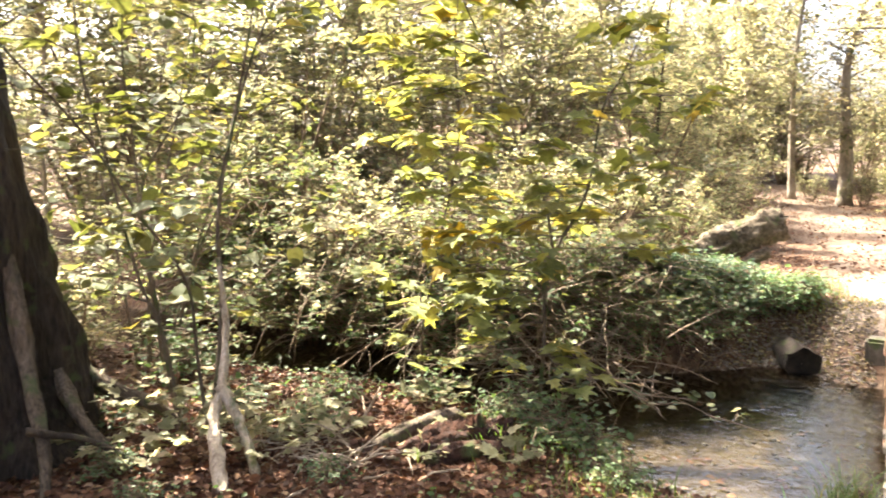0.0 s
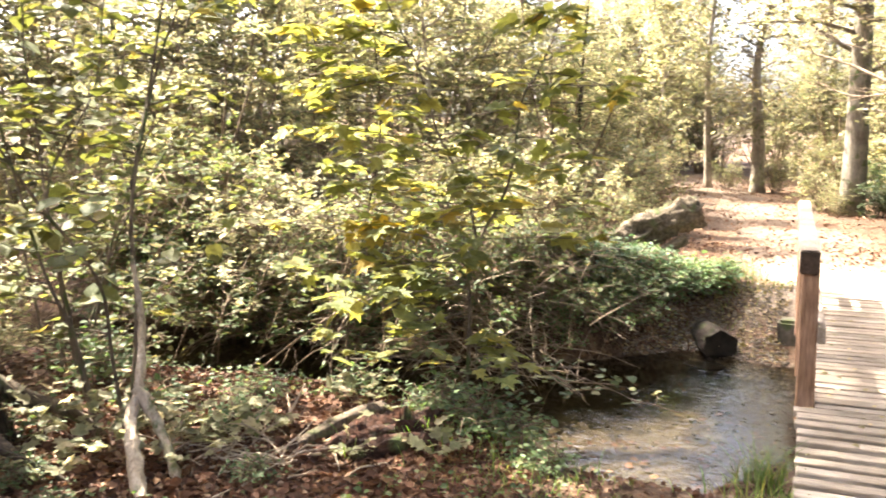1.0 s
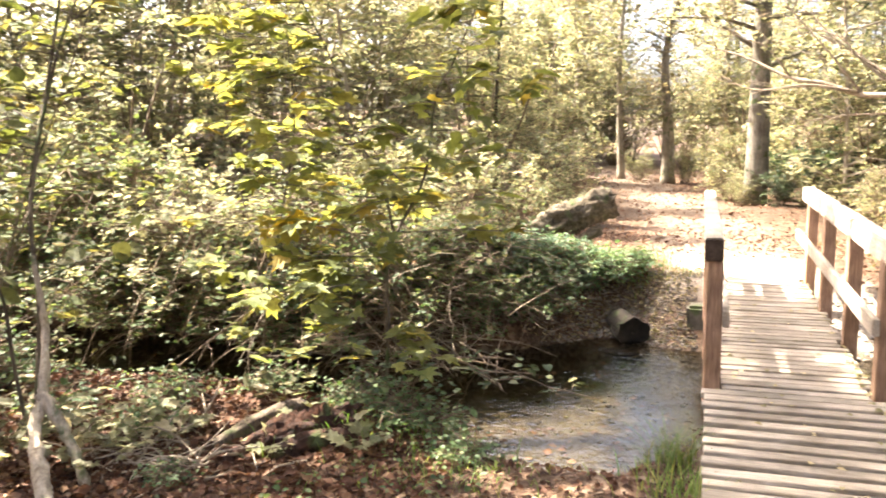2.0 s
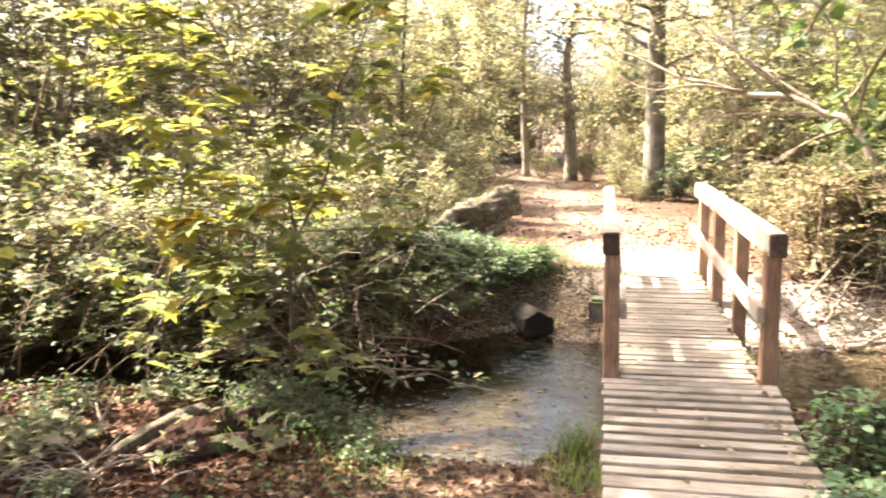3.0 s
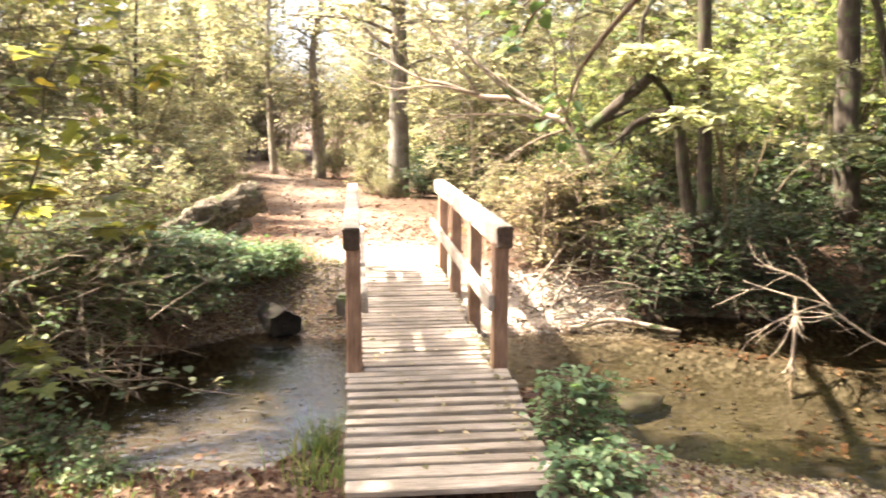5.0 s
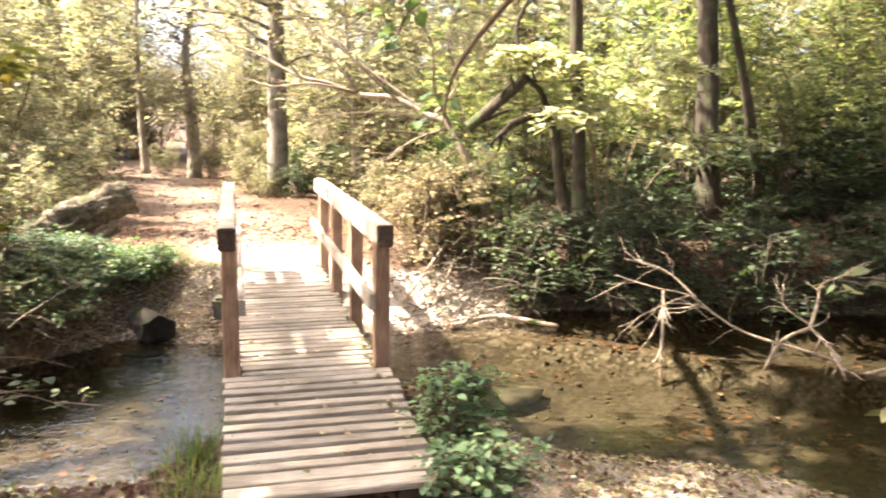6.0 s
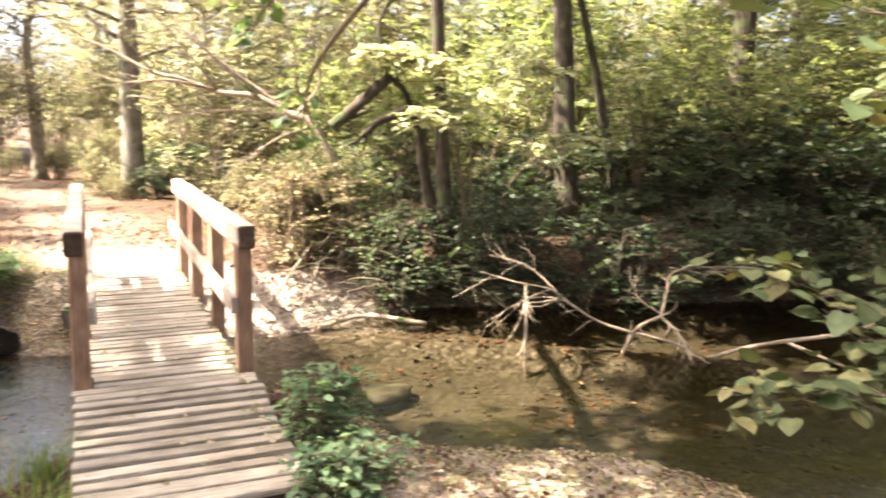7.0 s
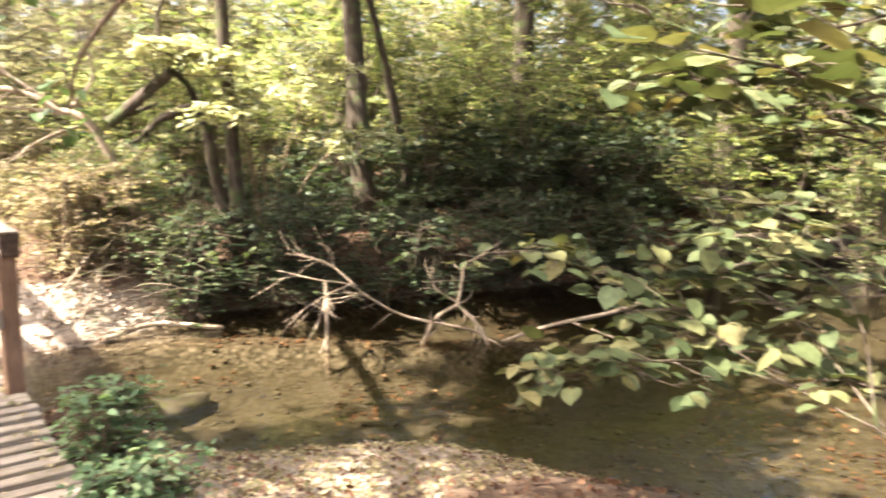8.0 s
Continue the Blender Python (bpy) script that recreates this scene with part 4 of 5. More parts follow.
for seed, x, y, h, wide, leaf, mat, label, lx, ly, arch in BANK:
    shrub(seed, on_ground(x, y), h, wide, 13 if x > 2.9 else 22, 5 if x > 2.9 else 7, 2 if x > 2.9 else 3, 5 if x > 2.9 else 7, leaf, mat, label, "bramble bush", low=0.0, lean=(lx, ly), arch=arch, bark=BARK if x > 2.9 else None)
skirt = shrub(69, on_ground(-3.0, float(np.interp(-3.0, FAR_X, FAR_Y)) + 0.12), 0.8, 0.75, 20, 6, 3, 7, 0.06, LEAF_DEEP, "bramble trailing from the bank into the water", "bramble bush", group="trailing brambles", low=0.0, lean=(0, -0.3), arch=1.1)
# the right-hand brambles carry the bank's shade in their leaf colour
skirt_b = shrub(70, on_ground(3.7, float(np.interp(3.7, FAR_X, FAR_Y)) + 0.2), 0.75, 0.7, 14, 5, 2, 4, 0.08, LEAF_SHADED, "leafy bramble over the water, leaves darkened as in shade", "bramble bush", group="trailing brambles", low=0.0, lean=(0, -0.3), arch=1.0, bark=BARK)
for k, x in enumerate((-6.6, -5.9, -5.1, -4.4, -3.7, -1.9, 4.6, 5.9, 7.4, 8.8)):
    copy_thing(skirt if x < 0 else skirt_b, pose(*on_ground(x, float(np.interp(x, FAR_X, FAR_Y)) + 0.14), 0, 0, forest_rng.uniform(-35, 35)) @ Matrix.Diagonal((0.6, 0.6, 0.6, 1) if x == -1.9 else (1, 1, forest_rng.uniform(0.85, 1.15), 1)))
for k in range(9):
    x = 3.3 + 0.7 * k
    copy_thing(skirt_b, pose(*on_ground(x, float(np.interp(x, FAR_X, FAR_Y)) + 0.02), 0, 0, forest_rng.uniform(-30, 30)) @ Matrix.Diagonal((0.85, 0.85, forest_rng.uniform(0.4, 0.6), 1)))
shrub(72, on_ground(-1.3, 3.45), 0.17, 0.4, 22, 5, 3, 6, 0.05, LEAF_NETTLE, "soft green nettles on the muddy bank", "nettles", low=0.0)
shrub(73, on_ground(-1.55, 2.75), 0.30, 0.4, 18, 5, 3, 6, 0.05, LEAF_DEEP, "low bramble at the water's edge", "bramble bush", low=0.0, arch=0.8)
for seed, x, y, h, wide in ((74, -1.9, 3.4, 0.30, 0.42), (75, -1.8, 3.3, 0.30, 0.36), (76, -2.15, 3.0, 0.34, 0.42), (77, -1.6, 3.65, 0.26, 0.4)):
    shrub(seed, on_ground(x, y), h, wide, 20, 5, 3, 6, 0.055, LEAF_IVY, "glossy ivy spilling down the stream bank", "ivy", group="ivy on the bank", low=0.0, arch=0.7)
shrub(60, on_ground(-1.1, 3.9), 0.18, 0.45, 30, 5, 3, 6, 0.055, LEAF_NETTLE, "low green nettles beside the path", "nettles", low=0.0)
shrub(61, on_ground(1.20, -0.95), 0.44, 0.16, 15, 4, 3, 5, 0.048, LEAF_NETTLE, "leafy green nettles beside the bridge deck", "nettles", low=0.05)
shrub(62, on_ground(1.16, -1.45), 0.26, 0.18, 15, 4, 3, 5, 0.047, LEAF_NETTLE, "leafy green nettles at the foot of the bridge", "nettles", low=0.05)
herb = shrub(65, on_ground(-1.75, -0.75), 0.26, 0.24, 8, 3, 2, 5, 0.05, LEAF_DEEP, "low green herbs on the near bank", "herbs", group="bank herbs", low=0.05, joined=True)
for x, y, s in ((-1.45, -0.95, 0.9), (-2.1, -0.45, 0.9), (-1.6, -0.45, 0.8), (-1.35, -0.6, 0.7), (-2.0, -0.8, 0.7), (-3.4, -2.4, 0.6), (-3.0, -2.6, 0.5), (-2.4, -1.9, 0.5), (-2.6, -0.55, 0.8), (-3.2, -0.9, 0.9), (-3.6, -1.4, 1.0), (-1.15, -1.15, 0.6), (-2.9, -1.35, 0.7), (-4.4, -1.1, 1.2), (-3.9, -2.0, 0.9), (-4.9, -0.7, 1.2)):
    copy_thing(herb, pose(*on_ground(x, y), 0, 0, forest_rng.uniform(0, 360)) @ Matrix.Diagonal((s, s, s, 1)))

# ---- near left bank ----
old = base("old_tree", on_ground(-4.3, -2.48), "old dark tree trunk with exposed pale roots", "tree")
trunk_pts = spline([(0, 0, -0.1), (0.0, 0.0, 0.5), (-0.03, -0.02, 1.2), (-0.12, -0.06, 2.2), (-0.3, -0.2, 4.0), (-0.5, -0.3, 8.0)], 26)
trunk_r = np.interp(trunk_pts[:, 2], [-0.1, 0.15, 0.5, 1.2, 2.0, 4, 8], [0.58, 0.50, 0.40, 0.33, 0.27, 0.22, 0.06])
part("trunk", ridged_mesh("trunk", spline(trunk_pts, 90), np.interp(spline(trunk_pts, 90)[:, 2], trunk_pts[:, 2], trunk_r), OLD_BARK, 44, 0.34, 4, 0.8, 3.6), old)
oldg = Growth(71)
for k in range(20):
    p = trunk_pts[20 + k % 6]
    a = k * 2.4
    li = limb(oldg.rng, p, (math.cos(a), math.sin(a), 0.35), 2.4, 7, 0.05, 0.12)
    oldg.tube(li, 0.04, 0.01)
    oldg.spray(li, 8, 0.7, 9, 0.12)
tagged(part("branchwork", oldg.stems_mesh("branchwork", BARK), old), kind="stuff")
part("crown", oldg.leaves("crown", LEAF_MID), old)
zero = np.array(on_ground(-4.3, -2.48))
for pts, r in (
    ([(-4.12, -2.46, 1.25), (-3.95, -2.50, 0.75), (-3.88, -2.52, 0.5), (-3.72, -2.59, 0.28), (-3.57, -2.66, 0.10), (-3.44, -2.76, -0.12)], 0.046),
    ([(-4.15, -2.30, 0.5), (-3.95, -2.3, 0.36), (-3.80, -2.34, 0.24), (-3.66, -2.35, 0.12), (-3.46, -2.34, 0.0), (-3.3, -2.3, -0.14)], 0.038),
    ([(-4.1, -2.2, 0.45), (-3.9, -2.0, 0.2), (-3.7, -1.85, 0.08), (-3.5, -1.75, -0.14)], 0.045),
    ([(-3.95, -2.7, 0.5), (-3.75, -2.95, 0.2), (-3.6, -3.2, -0.14)], 0.06),
    ([(-4.05, -2.15, 0.3), (-3.95, -1.8, 0.02), (-3.75, -1.55, -0.1), (-3.6, -1.45, -0.16)], 0.04),
):
    c = spline(np.array(pts) - zero, 12)
    part("root", ridged_mesh("root", spline(c, 30), np.interp(np.linspace(0, 1, 30), [0, 0.35, 1], [r * 0.75, r, r * 0.45]), ROOT, 16, 0.5, int(r * 900), 4.0, 2.2), old, "pale weathered root")


def branchy(name, rows, mat, label, category, sides=7, rough=0.08, twigs=0, twig_len=0.3, seed=1, group=""):
    """A dead branch: limbs along given lines, with bare side twigs."""
    rng = np.random.default_rng(seed)
    top = base(name, (0, 0, 0), label, category, group)
    for pts, r0, r1 in rows:
        c = spline(pts, 5 * len(pts))
        tubes = []
        for k in range(twigs):
            i = rng.integers(len(c) // 4, len(c) - 1)
            d = c[i] - c[i - 1]
            d = d / np.linalg.norm(d) + rng.normal(size=3) * 0.6
            t = limb(rng, c[i], d, twig_len * rng.uniform(0.4, 1.2), 5, 0.0, 0.22)
            tubes.append((t, np.linspace(r1 * 0.8, 0.0015, 5)))
        arm = part("limb", tubes_mesh("limb", [(c, np.linspace(r0, r1, len(c)))], mat, sides, rough, seed), top)
        if tubes:
            tagged(part("twigwork", tubes_mesh("twigwork", tubes, mat, 4), arm), kind="stuff")
    return top


branchy("forked_branch", [
    ([(-3.37, -1.66, 0.95), (-3.33, -1.68, 0.78), (-3.27, -1.72, 0.62), (-3.15, -1.87, 0.39), (-3.11, -1.94, 0.29), (-3.06, -2.05, 0.18), (-2.89, -2.20, 0.06), (-2.70, -2.37, -0.14)], 0.010, 0.036),
    ([(-3.11, -1.94, 0.31), (-2.98, -1.96, 0.16), (-2.85, -2.02, 0.04), (-2.75, -2.07, -0.13)], 0.030, 0.022)],
    BLEACHED, "bleached forked dead branch propped on the bank", "dead branch", 10, 0.24, 0, seed=3)
log = base("fallen_log", (0, 0, 0), "rotting reddish fallen log on the leaf litter", "log")
log_c = spline([(-2.55, -1.66, -0.13), (-2.44, -1.40, -0.07), (-2.34, -1.15, -0.03), (-2.24, -0.92, -0.02)], 14)
part("trunk_piece", ridged_mesh("trunk_piece", spline(log_c, 36), np.linspace(0.042, 0.055, 36), ROOT, 16, 0.35, 5, 3.0, 2.4, 0.03), log, "pale bare wood")
log_d = spline([(-2.34, -1.62, -0.15), (-2.19, -1.28, -0.075), (-2.05, -1.05, -0.06), (-1.92, -0.95, -0.12)], 14)
part("rotten_piece", ridged_mesh("rotten_piece", spline(log_d, 40), np.linspace(0.07, 0.10, 40), ROTTEN, 26, 0.75, 6, 8.0, 2.6, 0.08), log, "crumbling red-brown rotten wood")
log_e = spline([(-2.12, -1.50, -0.08), (-1.95, -1.30, -0.05), (-1.82, -1.15, -0.09)], 10)
part("bark_piece", ridged_mesh("bark_piece", spline(log_e, 26), np.linspace(0.045, 0.06, 26), ROTTEN, 14, 0.45, 7, 8.0, 2.0, 0.05), log)
branchy("dead_stick", [([(-2.75, -1.35, -0.12), (-2.66, -1.25, 0.02), (-2.62, -1.15, 0.16)], 0.012, 0.005), ([(-2.66, -1.25, 0.0), (-2.75, -1.15, 0.08)], 0.008, 0.004)], DEAD_WOOD, "pale dry stick standing in the litter", "stick", 5, 0.1, 3, 0.2, 8)
branchy("dead_stick", [([(-3.64, -2.70, 0.22), (-3.47, -2.50, 0.14), (-3.30, -2.37, 0.02), (-3.15, -2.3, -0.1)], 0.02, 0.012)], BARK, "dark bent stick lying against the roots", "stick", 6, 0.1, 1, 0.2, 9)


def traced_shrub(name, foot, lines, mat, label, category, leaf, seed, branches=7, reach=0.55, twigs=3, leaf_n=6, shape=OVATE, r0=0.016, bark=None, low=0.3, up=0.25, only=None):
    """A plant whose main stems follow given lines; leafy side branches are grown on them."""
    top = base(name, foot, label, category)
    g = Growth(seed)
    z0 = np.array(foot)
    for k, pts in enumerate(lines):
        c = spline(np.array(pts) - z0, 6 * len(pts))
        start = len(g.tubes)
        g.tube(c, r0 if k == 0 or r0 < 0.01 else r0 * 0.7, r0 * 0.25)
        for j in range(branches):
            u = low + (1 - low) * (j + g.rng.random()) / branches
            i = min(int(u * (len(c) - 1)), len(c) - 2)
            a = g.rng.uniform(0, 2 * math.pi)
            br = limb(g.rng, c[i], (math.cos(a), math.sin(a), up), reach * g.rng.uniform(0.5, 1.1), 6, 0.04, 0.12)
            g.tube(br, 0.005, 0.0025)
            g.spray(br, twigs, 0.22, leaf_n, leaf, 0.05, 0.2, 0.1, 0.0025, 0.24)
        part("stem", tubes_mesh("stem", g.tubes[start:], bark or BARK_TWIG, 6, 0.05, seed + k), top)
    part("foliage", g.leaves("foliage", mat, shape), top)
    return top


traced_shrub("hazel_shrub", on_ground(-3.55, -1.6), [
    [(-3.45, -1.70, -0.15), (-3.36, -1.66, 0.63), (-3.43, -1.59, 1.12), (-3.43, -1.50, 1.51), (-3.43, -1.36, 1.93), (-3.38, -1.27, 2.42), (-3.3, -1.2, 3.0)],
    [(-3.44, -1.56, 1.30), (-3.43, -1.50, 1.51), (-3.38, -1.34, 2.03), (-3.30, -1.19, 2.42), (-3.2, -1.0, 2.9)],
    [(-3.44, -1.72, -0.15), (-3.46, -1.76, 0.36), (-3.49, -1.79, 0.82), (-3.54, -2.07, 1.25), (-3.58, -2.25, 1.56), (-3.59, -2.45, 1.79), (-3.63, -2.61, 1.97), (-3.62, -2.75, 2.12)],
    [(-3.55, -1.80, -0.15), (-3.61, -1.86, 0.49), (-3.75, -1.91, 0.88), (-3.87, -1.99, 1.61), (-3.99, -2.01, 2.07), (-3.96, -2.04, 2.6)],
    [(-3.75, -1.62, -0.15), (-3.88, -1.64, 0.27), (-4.05, -1.60, 1.09), (-4.16, -1.54, 1.61), (-4.16, -1.58, 2.11), (-4.16, -1.53, 2.7)],
    [(-3.70, -1.70, -0.15), (-3.83, -1.73, 0.78), (-3.90, -1.71, 1.34), (-3.79, -1.44, 1.87), (-3.78, -1.33, 2.4)]],
    LEAF_COPPICE, "multi-stemmed hazel shrub with yellow-green leaves", "hazel shrub", 0.11, 81, 10, 0.6, 2, 4, ROUND, low=0.2, bark=BARK_BROWN)
maple = traced_shrub("maple_sapling", on_ground(-1.93, -0.40), [
    [(-1.93, -0.40, -0.35), (-1.93, -0.30, 0.34), (-1.94, -0.26, 0.77), (-1.87, -0.21, 0.95), (-1.72, -0.12, 1.29), (-1.65, -0.09, 1.77), (-1.57, 0.03, 1.98), (-1.43, 0.13, 2.36), (-1.3, 0.2, 2.8)],
    [(-1.90, -0.23, 0.90), (-1.98, -0.22, 1.24), (-2.14, -0.27, 1.58), (-2.29, -0.25, 2.02), (-2.50, -0.31, 2.49), (-2.6, -0.3, 2.9)]],
    LEAF_YELLOW, "young maple sapling with lobed yellow-green leaves", "sapling", 0.14, 82, 24, 0.95, 2, 6, LOBED, 0.014, up=0.04, low=0.08, bark=BARK_BROWN)
gold = Growth(86)
for pts in ([(-1.94, -0.26, 0.78), (-2.2, -0.28, 0.92), (-2.55, -0.3, 0.97), (-2.9, -0.32, 0.94)], [(-2.2, -0.28, 0.92), (-2.35, -0.45, 0.98), (-2.6, -0.55, 0.99)]):
    c = spline(np.array(pts) - np.array(on_ground(-1.93, -0.40)), 12)
    gold.tube(c, 0.006, 0.002)
    gold.leafy(c, 12, 0.15, 0.03, 0.5, 0.35)
part("side_branch", gold.stems_mesh("side_branch", BARK_TWIG), maple)
part("yellow_leaves", gold.leaves("yellow_leaves", LEAF_GOLD, LOBED), maple, "golden yellow autumn leaves")
traced_shrub("hazel_seedling", on_ground(-1.85, -0.42), [
    [(-1.85, -0.42, -0.35), (-1.7, -0.35, 0.10), (-1.35, -0.32, 0.14), (-1.0, -0.28, 0.04), (-0.8, -0.25, -0.07)],
    [(-1.85, -0.42, -0.35), (-1.6, -0.5, 0.18), (-1.3, -0.6, 0.20), (-1.05, -0.7, 0.08)],
    [(-1.87, -0.42, -0.35), (-2.1, -0.4, 0.15), (-2.4, -0.35, 0.25), (-2.6, -0.3, 0.15)]],
    LEAF_HAZEL, "low spray of thin pale-leaved hazel shoots over the water", "hazel shoots", 0.062, 85, 7, 0.3, 1, 5, ROUND, 0.006, low=0.3, up=-0.05)
traced_shrub("maple_sapling", on_ground(-2.9, -0.25), [
    [(-2.9, -0.25, -0.35), (-2.88, -0.2, 0.3), (-2.80, -0.1, 0.9), (-2.7, 0.0, 1.6), (-2.75, 0.05, 2.3), (-2.7, 0.1, 3.0)],
    [(-2.88, -0.2, 0.3), (-3.0, -0.1, 0.8), (-3.2, 0.0, 1.4), (-3.3, 0.05, 2.2), (-3.35, 0.1, 2.8)]],
    LEAF_YELLOW, "slender maple sapling leaning over the water", "sapling", 0.135, 83, 20, 0.95, 2, 5, LOBED, 0.011, up=0.05, low=0.12, bark=BARK_BROWN)
traced_shrub("hazel_shrub", on_ground(-4.9, -0.9), [
    [(-4.9, -0.9, -0.2), (-4.85, -0.85, 0.8), (-4.7, -0.7, 1.7), (-4.6, -0.5, 2.8)],
    [(-4.8, -0.8, -0.2), (-4.5, -0.7, 0.9), (-4.2, -0.5, 1.8), (-3.9, -0.3, 2.7)],
    [(-5.0, -0.9, -0.2), (-5.2, -0.9, 0.9), (-5.4, -0.9, 1.8), (-5.5, -0.9, 2.9)],
    [(-4.9, -0.8, -0.2), (-4.8, -0.4, 0.8), (-4.6, 0.0, 1.5), (-4.3, 0.3, 2.0)]],
    LEAF_COPPICE, "leafy hazel shrub on the near bank", "hazel shrub", 0.085, 84, 11, 0.7, 3, 4, ROUND, bark=BARK_BROWN)

# clutter round the fallen log
twig_rng = np.random.default_rng(55)
tubes = []
for k in range(80):
    x, y = -2.66 + twig_rng.normal() * 0.2, -1.72 + twig_rng.normal() * 0.16
    a = twig_rng.uniform(0, 6.28)
    t = limb(twig_rng, (x, y, float(height_at(x, y)) + 0.01), (math.cos(a), math.sin(a), twig_rng.uniform(0.0, 0.7)), twig_rng.uniform(0.12, 0.4), 6, 0.06, 0.16)
    tubes.append((t, np.linspace(twig_rng.uniform(0.005, 0.011), 0.002, 6)))
tagged(new("brushwood", tubes_mesh("brushwood", tubes, BLEACHED, 5, 0.05)), "pile of bleached broken twigs beside the log", "brushwood", kind="stuff")
for seed, x, y, h in ((111, -2.95, -1.62, 0.16), (112, -2.72, -1.42, 0.14), (113, -2.15, -1.42, 0.10), (114, -3.35, -1.95, 0.30), (115, -3.75, -2.2, 0.34), (116, -2.85, -1.85, 0.2), (117, -3.05, -1.45, 0.22), (118, -2.45, -0.75, 0.2), (119, -3.3, -2.35, 0.2), (120, -2.15, -1.05, 0.12), (121, -3.55, -1.9, 0.4), (122, -3.2, -1.75, 0.3), (123, -1.75, -1.25, 0.14)):
    g = Growth(seed)
    for k in range(6):
        a = k * 1.05 + seed
        li = limb(g.rng, (0, 0, -0.02), (math.cos(a), math.sin(a), 1.1), h * 1.5, 5, 0.16, 0.1)
        g.tube(li, 0.003, 0.0015)
        g.leafy(li, 6, 0.075, 0.01, 0.3, 0.45)
    seedling = base("seedling", on_ground(x, y), "small pale green broad-leaved seedling in the litter", "seedling", "seedlings")
    tagged(part("stalk_tangle", g.stems_mesh("stalk_tangle", BARK_TWIG, 4), seedling), kind="stuff")
    part("foliage", g.leaves("foliage", LEAF_LIGHT, LOBED), seedling)

# dead twigs that hang over the water on the far side
brush_rng = np.random.default_rng(91)
tubes = []
for k in range(380):
    x = brush_rng.uniform(-5.4, -1.3) if k < 200 else brush_rng.uniform(-4.0, -2.0)
    y = float(np.interp(x, FAR_X, FAR_Y)) + brush_rng.uniform(-0.3, 0.5)
    p = (x, y, float(height_at(x, y)) + brush_rng.uniform(0.0, 0.5))
    t = limb(brush_rng, p, (brush_rng.normal() * 0.8, -abs(brush_rng.normal()) * 0.9, brush_rng.uniform(-0.3, 0.9)), brush_rng.uniform(0.4, 1.2), 7, 0.12, 0.13)
    tubes.append((t, np.linspace(brush_rng.uniform(0.004, 0.009), 0.002, 7)))
tagged(new("brushwood", tubes_mesh("brushwood", tubes, DEAD_WOOD, 4, 0.0)), "tangle of pale dead twigs over the bank", "brushwood", kind="stuff")
tubes = []
for k in range(190):
    a = brush_rng.uniform(0, 6.28)
    p = (-2.65 + 0.42 * brush_rng.normal(), 1.95 + 0.3 * brush_rng.normal(), brush_rng.uniform(-0.5, 0.25))
    t = limb(brush_rng, p, (math.cos(a) * 0.8, math.sin(a) * 0.5 - 0.2, brush_rng.uniform(-0.3, 1.1)), brush_rng.uniform(0.35, 0.9), 7, 0.09, 0.13)
    tubes.append((t, np.linspace(brush_rng.uniform(0.004, 0.008), 0.002, 7)))
tagged(new("brushwood", tubes_mesh("brushwood", tubes, DEAD_WOOD, 4, 0.0)), "heap of dry tan bramble stalks at the water's edge", "brushwood", kind="stuff")
branchy("dead_branch", [([(-3.2, 1.3, 0.25), (-3.5, 0.9, 0.15), (-3.9, 0.6, -0.15), (-4.3, 0.4, -0.5)], 0.012, 0.005), ([(-3.0, 1.2, 0.3), (-3.3, 0.7, 0.2), (-3.45, 0.5, -0.1), (-3.45, 0.45, -0.5)], 0.010, 0.004)], DEAD_WOOD, "thin pale dead branch dipping to the water", "dead branch", 5, 0.05, 5, 0.4, 12)

# ---- far left bank ----
mossy = spline([(-2.25, 3.75, 0.0), (-1.85, 4.1, 0.30), (-1.48, 4.40, 0.50), (-1.08, 4.68, 0.66)], 16)
leaning = base("leaning_log", (0, 0, 0), "thick mossy broken log leaning out of the bushes", "log")
part("trunk_piece", ridged_mesh("trunk_piece", spline(mossy, 50), np.linspace(0.20, 0.16, 50), MOSSY, 36, 0.42, 15, 4.5, 2.8, 0.14), leaning)
under = spline([(-2.0, 3.75, -0.05), (-1.55, 4.12, 0.16), (-1.15, 4.40, 0.36)], 10)
part("broken_limb", ridged_mesh("broken_limb", spline(under, 26), np.linspace(0.05, 0.06, 26), MOSSY, 12, 0.3, 16, 4.0, 2.0, 0.06), leaning)
traced_shrub("ivy", on_ground(-1.95, 3.75), [
    [(-1.95, 3.75, -0.2), (-2.2, 3.95, 0.3), (-2.1, 4.05, 0.45), (-1.95, 4.15, 0.55)],
    [(-1.9, 3.75, -0.2), (-2.0, 3.8, 0.15), (-1.85, 3.9, 0.28), (-1.75, 3.98, 0.36)],
    [(-2.05, 3.7, -0.2), (-2.2, 3.8, 0.3), (-2.1, 3.95, 0.55), (-1.9, 4.1, 0.66)]],
    LEAF_DEEP, "trailing ivy climbing over the leaning log", "ivy", 0.055, 120, 5, 0.25, 2, 6, r0=0.008, low=0.1, up=0.0)
hollow = base("hollow_log", (0, 0, 0), "short grey hollow log with a dark end on the muddy bank", "log")
axis = np.array([-0.36, 0.88, 0.05]); axis = axis / np.linalg.norm(axis)
mouth = np.array([-0.64, 2.86, -0.46])


def turned_mesh(name, rings, mat, sides=22, rough=0.07, seed=1):
    """A rough body of revolution along the log's axis: rings of (distance from the mouth, radius)."""
    a = np.cross(axis, [0, 0, 1.0])
    a = a / np.linalg.norm(a)
    b = np.cross(axis, a)
    V = []
    for dist, r in rings:
        for k in range(sides):
            t = 2 * math.pi * k / sides
            c, q = math.cos(t), math.sin(t)
